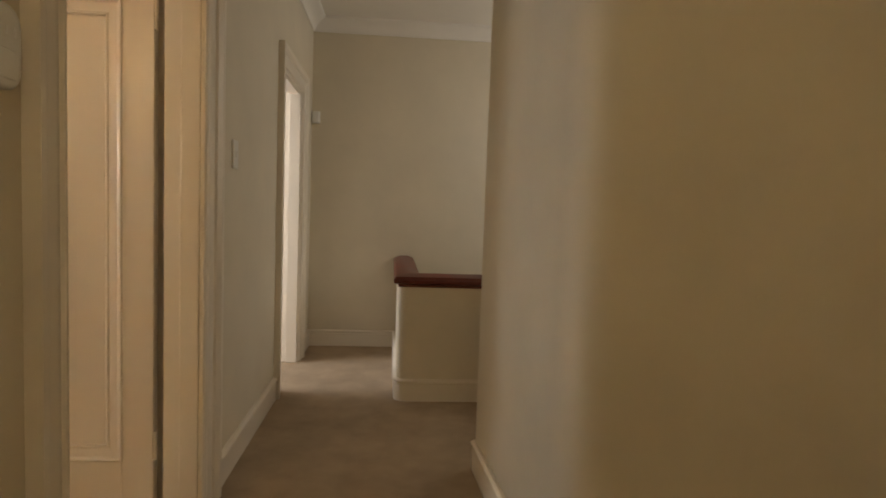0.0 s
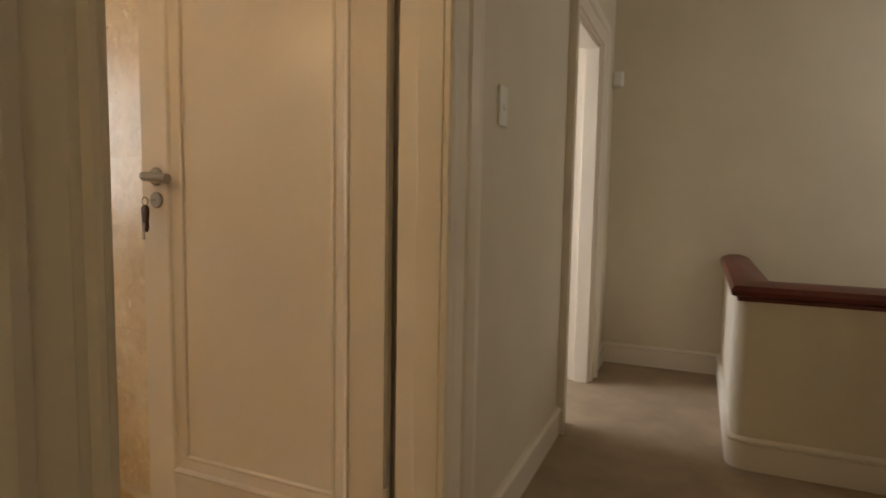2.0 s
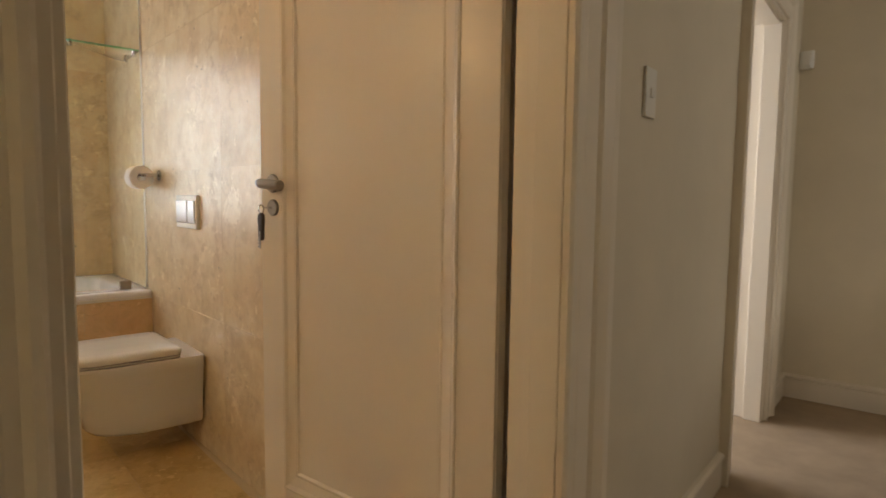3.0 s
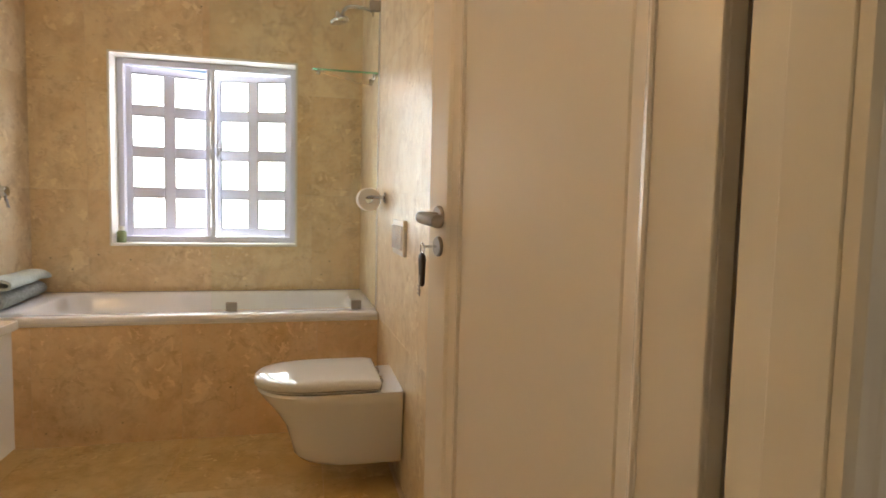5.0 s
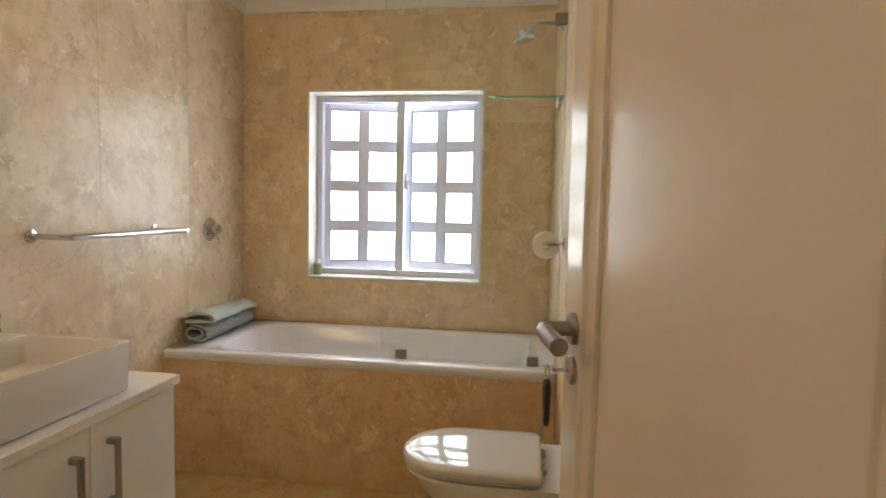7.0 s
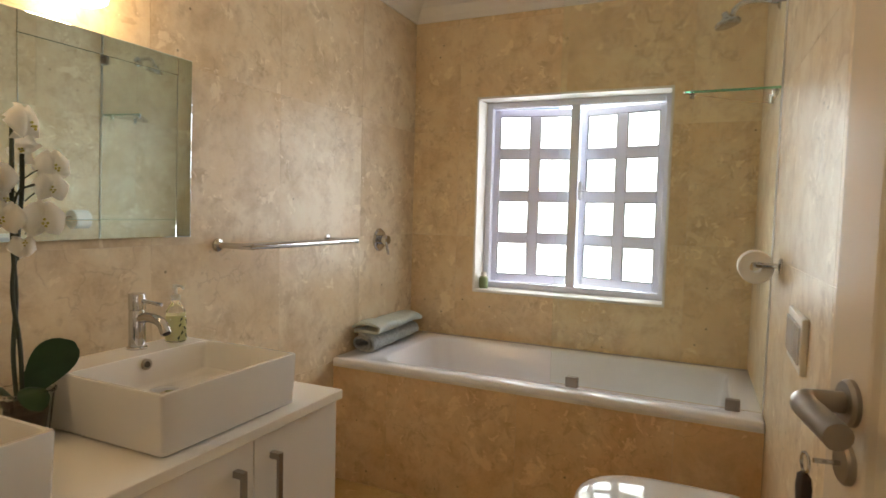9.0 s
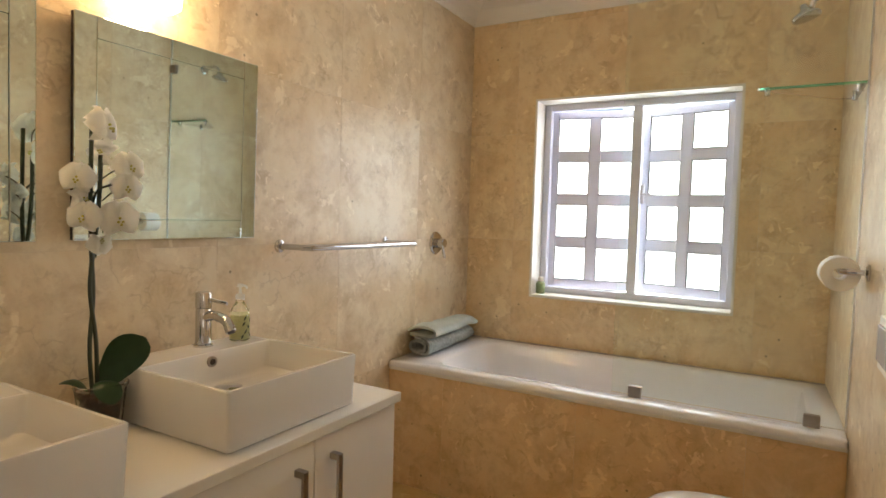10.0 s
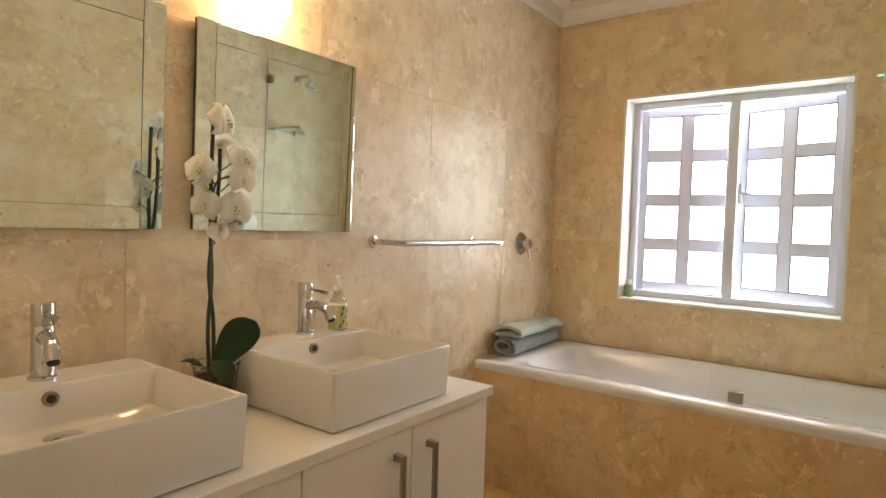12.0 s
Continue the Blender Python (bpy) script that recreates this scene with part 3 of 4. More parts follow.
# ---- toilet ----
def dee(half, tip, z, back=YT - 0.003, cx=-2.57, straight=0.24, k=14, power=2.3, cut=0.004):
    """Outline of a D: straight sides from the wall, then a rounded nose."""
    half, back = half * 1.1, back + 0.016
    pts = [(cx + half - cut, back, z), (cx + half - 0.29 * cut, back - 0.29 * cut, z), (cx + half, back - cut, z)]
    ys = tip + straight
    for i in range(k + 1):
        a = math.pi * i / k
        c_, s_ = math.cos(a), math.sin(a)
        pts.append((cx + half * math.copysign(abs(c_) ** (2 / power), c_), ys - straight * abs(s_) ** (2 / power), z))
    return pts + [(cx - half, back - cut, z), (cx - half + 0.29 * cut, back - 0.29 * cut, z), (cx - half + cut, back, z)]


wc = thing("toilet", pose(-2.57, YT, 0.1), "white wall-hung toilet with closed lid", "toilet")
loops = [dee(0.12, 1.50, 0.116), dee(0.145, 1.462, 0.121), dee(0.155, 1.445, 0.140), dee(0.158, 1.432, 0.195), dee(0.162, 1.412, 0.258), dee(0.169, 1.372, 0.318),
         dee(0.176, 1.33, 0.368), dee(0.18, 1.306, 0.402), dee(0.176, 1.312, 0.411)]
part("pan", loft(B(), loops), CERAMIC, wc, smooth=True, sharp=45)
bk = 1.765
loops = [dee(0.168, 1.312, 0.413, bk, cut=0.03), dee(0.172, 1.304, 0.416, bk, cut=0.03), dee(0.172, 1.304, 0.421, bk, cut=0.03)]
part("seat", loft(B(), loops), CERAMIC, wc, smooth=True, sharp=45)
loops = [dee(0.174, 1.301, 0.424, bk, cut=0.03), dee(0.179, 1.295, 0.427, bk, cut=0.03), dee(0.18, 1.294, 0.444, bk, cut=0.03), dee(0.177, 1.298, 0.451, bk - 0.003, cut=0.03), dee(0.168, 1.309, 0.456, bk - 0.01, cut=0.03),
         dee(0.14, 1.34, 0.460, bk - 0.03, cut=0.03), dee(0.07, 1.43, 0.462, bk - 0.07, cut=0.02)]
part("lid", loft(B(), loops), CERAMIC, wc, "glossy white closed lid", smooth=True, sharp=50)
for x in (-2.635, -2.505):
    part("hinge", tube(B(), [(x - 0.02, 1.788, 0.425), (x + 0.02, 1.788, 0.425)], 0.011, 10), CHROME, wc, smooth=True)

FY = YT + 0.017
fp = thing("flush_plate", pose(-2.545, FY, 1.0), "silver dual flush plate set in the wall", "flush plate")
part("plate", box(B(), -2.68, -2.41, FY - 0.012, FY + 0.004, 0.93, 1.072, 0.004), PLASTIC, fp)
part("button", box(B(), -2.665, -2.52, FY - 0.018, FY - 0.01, 0.953, 1.05, 0.004), BUTTON, fp, "satin silver button")
part("button", box(B(), -2.51, -2.425, FY - 0.018, FY - 0.01, 0.953, 1.05, 0.004), BUTTON, fp, "satin silver button")

roll = thing("paper_holder", pose(-2.93, YT, 1.165), "chrome toilet paper holder with a white roll", "paper holder")
bm = lathe(B(), [(0, 0), (0.026, 0), (0.026, 0.006), (0.012, 0.01), (0, 0.01)], 20, pose(-2.925, YT + 0.005, 1.165, 90))
tube(bm, arc([(-2.925, YT - 0.008, 1.165), (-2.925, 1.81, 1.165), (-2.926, 1.79, 1.165), (-2.94, 1.783, 1.165), (-3.06, 1.783, 1.165)], 4), 0.009, 10)
part("arm", bm, CHROME, roll, smooth=True)
bm = B()
lo = [[(x, 1.783 + r * math.cos(a), 1.155 + r * math.sin(a)) for a in [2 * math.pi * i / 28 for i in range(28)]] for x, r in ((-2.955, 0.019), (-2.953, 0.052), (-2.957, 0.055), (-3.047, 0.055), (-3.05, 0.052), (-3.05, 0.019), (-2.955, 0.019))]
part("paper_roll", loft(bm, lo, False, False), PAPER, roll, "white paper roll", smooth=True)

# ---- shower head, mixer, towel rail ----
sh = thing("wall_shower", pose(-3.4, YT, 2.2), "chrome wall shower head on a bent arm", "shower head")
bm = lathe(B(), [(0, 0), (0.03, 0), (0.03, 0.005), (0.014, 0.012), (0, 0.012)], 20, pose(-3.42, YT - 0.005, 2.165, 90))
tube(bm, arc([(-3.42, YT - 0.01, 2.165), (-3.415, 1.79, 2.175), (-3.41, 1.72, 2.175), (-3.405, 1.685, 2.15), (-3.402, 1.675, 2.125)], 5), 0.010, 10)
part("arm", bm, CHROME, sh, smooth=True)
part("rose", lathe(B(), [(0, 0.05), (0.012, 0.05), (0.014, 0.035), (0.02, 0.026), (0.046, 0.012), (0.05, 0.004), (0.048, -0.004), (0.04, -0.006), (0, -0.006)], 28, pose(-3.4, 1.662, 2.09, 16, 0, 0)), CHROME, sh, smooth=True)

mx = thing("bath_mixer", pose(-3.509, 0, 1.17), "chrome wall-mounted bath mixer with a lever", "mixer tap")
part("cover_plate", lathe(B(), [(0, 0), (0.062, 0), (0.062, 0.006), (0.055, 0.012), (0.03, 0.014), (0, 0.014)], 32, pose(-3.509, 0, 1.155, -90)), CHROME, mx, smooth=True)
part("knob", lathe(B(), [(0, 0.012), (0.026, 0.012), (0.026, 0.055), (0.022, 0.06), (0, 0.06)], 24, pose(-3.509, 0, 1.155, -90)), CHROME, mx, smooth=True)
part("lever", tube(B(), arc([(-3.509, 0.045, 1.14), (-3.51, 0.05, 1.115), (-3.511, 0.06, 1.075)], 4), [0.007] * 8 + [0.006], 8), CHROME, mx, smooth=True)

tr = thing("towel_rail", pose(-2.68, 0, 1.17), "chrome double-bar towel rail on the wall", "towel rail")
for x in (-2.358, -3.035):
    bm = lathe(B(), [(0, 0), (0.024, 0), (0.024, 0.006), (0.013, 0.01), (0, 0.01)], 20, pose(x, 0, 1.17, -90))
    tube(bm, [(x, 0.008, 1.17), (x, 0.168, 1.17)], 0.011, 12)
    part("bracket", bm, CHROME, tr, smooth=True)
for y in (0.122, 0.158):
    part("bar", tube(B(), [(-2.352, y, 1.17), (-3.045, y, 1.17)], 0.0115, 14), CHROME, tr, smooth=True)

# ---- vanity ----
VX0, VX1, VY = -2.30, -0.80, 0.575
van = thing("vanity_cabinet", pose(-1.55, 0.28, 0.31), "white wall-hung double vanity cabinet with four doors", "cabinet")
part("body", box(B(), VX0, VX1, 0.001, VY - 0.02, 0.312, 0.703, 0.002, 1), SATIN, van)
DW = (VX1 - VX0) / 4
for i in range(4):
    xa = VX0 + i * DW
    door = part("door", box(B(), xa + 0.0015, xa + DW - 0.0015, VY - 0.018, VY, 0.314, 0.700, 0.002, 1), SATIN, van)
    hx = xa + DW - 0.068 if i % 2 == 0 else xa + 0.068
    bm = box(B(), hx - 0.009, hx + 0.009, VY + 0.024, VY + 0.034, 0.455, 0.645, 0.002)
    box(bm, hx - 0.009, hx + 0.009, VY, VY + 0.026, 0.455, 0.473, 0.001, 1)
    box(bm, hx - 0.009, hx + 0.009, VY, VY + 0.026, 0.627, 0.645, 0.001, 1)
    part("handle", bm, NICKEL, door, "square brushed metal bar handle")
tagged(part("worktop", box(B(), VX0 - 0.012, VX1 + 0.0, 0.001, VY + 0.014, 0.704, 0.734, 0.003), QUARTZ), "white stone worktop on the vanity cabinet", "worktop")


def basin(cx, label):
    """A rectangular counter basin with a tap ledge."""
    b = thing("basin", pose(cx, 0.31, 0.734), label, "basin", "basins on the vanity")
    x0, x1, y0, y1, z0, z1 = cx - 0.235, cx + 0.235, 0.065, 0.545, 0.735, 0.884
    loops = [rrect(x0 + 0.010, x1 - 0.010, y0 + 0.010, y1 - 0.010, 0.008, z0), rrect(x0 + 0.005, x1 - 0.005, y0 + 0.005, y1 - 0.005, 0.010, z0 + 0.004),
             rrect(x0, x1, y0, y1, 0.009, z1 - 0.004), rrect(x0 + 0.003, x1 - 0.003, y0 + 0.003, y1 - 0.003, 0.008, z1),
             rrect(x0 + 0.011, x1 - 0.011, y0 + 0.128, y1 - 0.011, 0.008, z1), rrect(x0 + 0.014, x1 - 0.014, y0 + 0.131, y1 - 0.014, 0.010, z1 - 0.004),
             rrect(x0 + 0.030, x1 - 0.030, y0 + 0.142, y1 - 0.040, 0.02, z1 - 0.080), rrect(x0 + 0.042, x1 - 0.042, y0 + 0.152, y1 - 0.055, 0.03, z1 - 0.089),
             rrect(x0 + 0.06, x1 - 0.06, y0 + 0.168, y1 - 0.075, 0.035, z1 - 0.092)]
    part("bowl", loft(B(), loops), CERAMIC, b, smooth=True, sharp=40)
    part("waste", lathe(B(), [(0, 0), (0.036, 0), (0.038, 0.003), (0.024, 0.006), (0, 0.008)], 24, pose(cx, 0.272, z1 - 0.0918)), CHROME, b, "chrome waste", smooth=True)
    ring = [[(cx + r * math.cos(a), yy, 0.857 + r * math.sin(a)) for a in [2 * math.pi * i / 20 for i in range(20)]] for r, yy in ((0.009, 0.193), (0.010, 0.2055), (0.0155, 0.2055), (0.017, 0.192))]
    part("overflow", loft(B(), ring, True, False), NICKEL, b, "metal overflow ring", smooth=True)
    # solid dark disc in place of the shade inside the overflow
    part("overflow_shade_disc", loft(B(), [[(cx + r * math.cos(a), yy, 0.857 + r * math.sin(a)) for a in [2 * math.pi * i / 20 for i in range(20)]] for r, yy in ((0.0088, 0.195), (0.0088, 0.2063))]), DARK, b, "dark disc for the shade inside the overflow", smooth=True)
    return b


basin(-1.9, "white rectangular ceramic counter basin beside the orchid and soap")
basin(-1.199, "white rectangular ceramic counter basin below the first mirror")


def tap(x, y=0.118, turn=0):
    q = pose(x, y, 0) @ pose(0, 0, 0, 0, 0, turn) @ pose(-x, -y, 0)
    t = thing("basin_tap", pose(x, y, 0.884), "chrome single-lever basin mixer tap", "tap", "basin taps")
    z = 0.884
    part("body", lathe(B(), [(0, 0), (0.029, 0), (0.029, 0.005), (0.0265, 0.008), (0.0235, 0.009), (0.0225, 0.112), (0.0215, 0.114), (0.0215, 0.116), (0.0235, 0.118), (0.0235, 0.160), (0.022, 0.164), (0, 0.164)], 32, pose(x, y, z)), CHROME, t, smooth=True, sharp=30)
    part("spout", tube(B(), arc([(x, y + 0.008, z + 0.088), (x, y + 0.05, z + 0.098), (x, y + 0.10, z + 0.088), (x, y + 0.122, z + 0.058)], 5), [0.0155] * 5 + [0.0145] * 8 + [0.0155] * 3, 16), CHROME, t, m=q, smooth=True)
    part("aerator", tube(B(), [(x, y + 0.1222, z + 0.0585), (x, y + 0.1245, z + 0.0545)], 0.011, 14), DARK, t, "dark aerator", m=q, smooth=True)
    part("lever", tube(B(), [(x, y + 0.012, z + 0.146), (x - 0.010, y + 0.05, z + 0.140), (x - 0.018, y + 0.082, z + 0.135)], [0.0052, 0.005, 0.0056], 10), CHROME, t, m=q, smooth=True)
    return t


tap(-1.94, 0.112)
tap(-1.21, 0.128, -11)


def mirror(xa, xb, za, zb):
    """Square mirror with an applied border of four mirror strips."""
    t = thing("wall_mirror", pose((xa + xb) / 2, 0, za), "square wall mirror edged with slim mirror strips", "mirror", "mirrors over the vanity")
    lean = pose(0, 0.002, za) @ pose(0, 0, 0, -1.0) @ pose(0, -0.002, -za)     # hung with the top forward
    part("backing", box(B(), xa + 0.002, xb - 0.002, 0.001, 0.016, za + 0.002, zb - 0.002), DARK, t, m=lean)
    w, s = 0.058, 0.005
    part("centre_glass", box(B(), xa + w, xb - w, 0.016, 0.02, za + w, zb - w, 0.0015, 1), MIRROR, t, m=lean)
    for n_, a, b, c_, d in (("top", xa + w, xb - w, zb - w, zb), ("bottom", xa + w, xb - w, za, za + w), ("left", xb - w, xb, za, zb), ("right", xa, xa + w, za, zb)):
        lo = [[(a + e, 0.016 + h, c_ + e), (b - e, 0.016 + h, c_ + e), (b - e, 0.016 + h, d - e), (a + e, 0.016 + h, d - e)] for e, h in ((0.0005, 0), (0.0005, 0.0045), (0.0025, 0.005))]
        part("border_strip", loft(B(), lo), MIRROR, t, "bevelled mirror strip", m=lean)
    return t


mirror(-2.218, -1.612, 1.205, 1.795)
mirror(-1.524, -0.918, 1.205, 1.795)

# wall lamps above the mirrors
def wall_lamp(x):
    t = thing("wall_lamp", pose(x, 0, 1.925), "lit wall lamp with an opal glass shade above the mirror", "wall lamp", "lamps over the mirrors")
    part("backplate", lathe(B(), [(0, 0), (0.05, 0), (0.05, 0.008), (0.04, 0.014), (0, 0.014)], 28, pose(x, 0, 1.995, -90)), CHROME, t, smooth=True)
    part("arm", tube(B(), arc([(x, 0.012, 1.995), (x, 0.07, 2.005), (x, 0.09, 1.960), (x, 0.09, 1.960)], 4), 0.009, 10), CHROME, t, smooth=True)
    part("shade", lathe(B(), [(0, 1.960), (0.03, 1.960), (0.04, 1.940), (0.058, 1.875), (0.055, 1.853), (0.04, 1.843), (0, 1.841)], 28, pose(x, 0.09, 0)), OPAL, t, "glowing opal glass shade", smooth=True)


wall_lamp(-1.806)
# unseen twin, added for more warm light on the open door
wall_lamp(-1.11)

# ---- orchid ----
orch = thing("orchid", pose(-1.578, 0.175, 0.734), "white flowering orchid in a clear pot on the vanity", "plant")
OX, OY = -1.578, 0.175
PX, PY = OX - 0.028, OY - 0.022
pot = part("pot", loft(B(), [[(PX + r * math.cos(a), PY + r * math.sin(a), z) for a in [2 * math.pi * i / 32 for i in range(32)]] for r, z in
           ((0.046, 0.735), (0.059, 0.846), (0.063, 0.850), (0.063, 0.856), (0.060, 0.858), (0.0575, 0.850), (0.0445, 0.739))]), GLASS, orch, "clear plastic pot", smooth=True)
rnd = random.Random(5)
bm = lathe(B(), [(0, 0.74), (0.038, 0.74), (0.048, 0.806), (0.035, 0.816), (0, 0.818)], 20, pose(PX, PY, 0))
for _ in range(34):
    a, r = rnd.uniform(0, 6.28), 0.047 * math.sqrt(rnd.random())
    box(bm, -0.009, 0.009, -0.006, 0.006, -0.004, 0.004, 0, 1, pose(PX + r * math.cos(a), PY + r * math.sin(a), 0.818 + rnd.uniform(0, 0.02), rnd.uniform(0, 90), rnd.uniform(0, 90), rnd.uniform(0, 180)))
part("bark", bm, BARK, orch, "brown bark chips")


def leaf(base, tip, lift, wide, facing=None):
    """A thick strap leaf, folded along its middle."""
    base, tip = Vector(base), Vector(tip)
    d = tip - base
    side = Vector((-d.y, d.x, 0)).normalized() if abs(d.x) + abs(d.y) > 1e-4 else Vector((1, 0, 0))
    if facing is not None:
        side = d.cross(Vector(facing)).normalized()
    bm, rows, n_ = B(), [], 12
    for i in range(n_ + 1):
        t = i / n_
        c = base + d * t + Vector((0, 0, lift * math.sin(math.pi * t * 0.9)))
        w = wide * (math.sin(math.pi * (0.03 + 0.97 * t ** 1.5)) ** 0.6 if t < 1 else 0.02) + 0.003
        rows.append([c + side * w * s + side.cross(d.normalized()) * (0.2 * w * abs(s)) for s in (-1, -0.6, 0, 0.6, 1)])
    vs = [[bm.verts.new(q) for q in r] for r in rows]
    for a, b in zip(vs, vs[1:]):
        for i in range(4):
            bm.faces.new((a[i], a[i + 1], b[i + 1], b[i]))
    bmesh.ops.solidify(bm, geom=bm.faces[:], thickness=0.0025)
    return bm


part("leaf", leaf((OX - 0.004, OY + 0.004, 0.84), (OX - 0.112, OY + 0.03, 0.958), 0.018, 0.044, (0.35, 0.85, 0.35)), LEAF, orch, smooth=True)
part("leaf", leaf((OX - 0.015, OY + 0.0, 0.868), (OX - 0.008, OY + 0.066, 0.815), 0.022, 0.030), LEAF, orch, smooth=True)
part("leaf", leaf((OX + 0.01, OY - 0.01, 0.845), (OX + 0.05, OY - 0.06, 0.86), 0.02, 0.02), LEAF, orch, smooth=True)
s1 = arc([(OX + 0.006, OY, 0.84), (OX + 0.014, OY + 0.004, 0.96), (OX + 0.002, OY - 0.002, 1.08), (OX + 0.010, OY + 0.004, 1.20), (OX + 0.012, OY + 0.006, 1.34), (OX + 0.010, OY + 0.008, 1.49)], 6)
s2 = arc([(OX - 0.006, OY, 0.84), (OX + 0.000, OY + 0.006, 0.97), (OX + 0.012, OY + 0.002, 1.10), (OX - 0.002, OY, 1.22), (OX - 0.010, OY + 0.004, 1.32), (OX - 0.012, OY + 0.006, 1.42)], 6)
for s in (s1, s2):
    part("stem", tube(B(), s, 0.0052, 8), STEM, orch, smooth=True)
part("stem", tube(B(), arc([(OX + 0.008, OY + 0.004, 1.30), (OX - 0.002, OY + 0.012, 1.335), (OX - 0.03, OY + 0.02, 1.35)], 4), 0.0028, 6), STEM, orch, smooth=True)


def flower(at, face, size, roll):
    """A moth orchid: two broad petals, three sepals and a yellow lip."""
    m = look(at, Vector(at) - Vector(face), roll)
    bm = B()
    for ang, ln, wd, push in ((12, 0.52, 0.45, 0.10), (168, 0.52, 0.45, 0.10), (90, 0.50, 0.22, -0.02), (228, 0.50, 0.20, -0.04), (312, 0.50, 0.20, -0.04)):
        d, s = Vector((math.cos(radians(ang)), math.sin(radians(ang)), 0)), Vector((-math.sin(radians(ang)), math.cos(radians(ang)), 0))
        rows = []
        for i in range(7):
            t = i / 6
            w = wd * math.sin(math.pi * (0.06 + 0.90 * t) ** 0.8) * 0.9 + 0.01
            z = push * 0.3 + 0.10 * math.sin(math.pi * t) - 0.16 * t * t
            rows.append([bm.verts.new(m @ (size * (d * ln * t + s * w * q + Vector((0, 0, z - 0.10 * q * q))))) for q in (-1, -0.5, 0, 0.5, 1)])
        for a, b in zip(rows, rows[1:]):
            for i in range(4):
                bm.faces.new((a[i], a[i + 1], b[i + 1], b[i]))
    bmesh.ops.solidify(bm, geom=bm.faces[:], thickness=0.0006)
    f = part("flower", bm, PETAL, orch, "white moth orchid flower", smooth=True, sharp=80)
    bm = B()
    for q in ((0, 0, 0.10), (0.05, -0.10, 0.14), (-0.05, -0.10, 0.14), (0, -0.17, 0.16)):
        lathe(bm, [(0, -0.05 * size), (0.03 * size, -0.02 * size), (0.034 * size, 0.02 * size), (0, 0.05 * size)], 8, m @ Matrix.Translation(Vector(q) * size))
    part("lip", bm, LIP, f, "yellow lip", smooth=True)


for dx, dy, dz, sx, rl, sz in ((-0.010, 0.015, 1.492, -0.45, 5, 0.096), (-0.004, 0.0, 1.430, 1.9, 70, 0.075), (0.058, 0.015, 1.362, 0.75, -8, 0.078), (-0.066, 0.02, 1.398, 0.15, 12, 0.082), (-0.050, 0.035, 1.345, 0.35, 0, 0.076),
                               (0.046, 0.02, 1.272, 0.9, -14, 0.080), (-0.024, 0.045, 1.268, 0.4, 6, 0.096), (0.040, 0.0, 1.315, -0.5, 60, 0.062), (0.012, 0.03, 1.208, 0.2, 175, 0.058)):
    dx -= 0.010
    at = (OX + dx, OY + dy, dz)
    flower(at, (sx, 1.0, 0.12), sz, rl)
    part("flower_stalk", tube(B(), arc([(OX + 0.004 * (1 if dx > 0 else -3), OY + 0.012, dz - 0.035), (OX + dx * 0.6, OY + dy * 0.5, dz - 0.012), (at[0], at[1] - 0.004, dz)], 3), 0.0016, 6), STEM, orch, smooth=True)

# ---- soap, towels, bottle ----
SX, SY = -2.063, 0.13
sp = thing("soap_dispenser", pose(SX, SY, 0.884), "clear glass pump bottle of yellow soap with printed leaves", "soap dispenser")
part("bottle", lathe(B(), [(0, 0.885), (0.028, 0.885), (0.031, 0.889), (0.031, 0.955), (0.028, 0.982), (0.018, 1.000), (0.013, 1.008), (0.013, 1.018), (0, 1.018)], 28, pose(SX, SY, 0)), GLASS, sp, "clear glass bottle", smooth=True).visible_shadow = False
part("soap", lathe(B(), [(0, 0.890), (0.0265, 0.890), (0.0285, 0.894), (0.0285, 0.956), (0.0275, 0.968), (0, 0.969)], 28, pose(SX, SY, 0)), SOAP, sp, "pale yellow liquid soap", smooth=True)
bm = lathe(B(), [(0, 0), (0.0145, 0), (0.0145, 0.014), (0.006, 0.018), (0.0045, 0.036), (0.010, 0.038), (0.010, 0.048), (0, 0.05)], 16, pose(SX, SY, 1.016))
tube(bm, arc([(SX, SY, 1.058), (SX, SY + 0.022, 1.060), (SX + 0.003, SY + 0.034, 1.054)], 3), 0.004, 8)
part("pump", bm, FROST, sp, "translucent pump head", smooth=True)
bm = B()
for dx, dz, ang in ((-0.012, 0.905, 30), (0.004, 0.915, -25), (-0.006, 0.930, 40), (0.010, 0.94, -35), (-0.014, 0.95, 20), (0.006, 0.958, -30), (0.014, 0.90, -20)):
    q = pose(SX, SY, dz) @ pose(0, 0, 0, 0, 0, -dx * 1900) @ pose(0, 0.0316, 0, 0, ang, 0)
    loft(bm, [[q @ Vector((x_, y_, z_)) for x_, z_ in ((0, -0.009), (0.0035, 0), (0, 0.009), (-0.0035, 0))] for y_ in (0, 0.0006)])
part("label_print", bm, PRINT, sp, "dark leaf print")


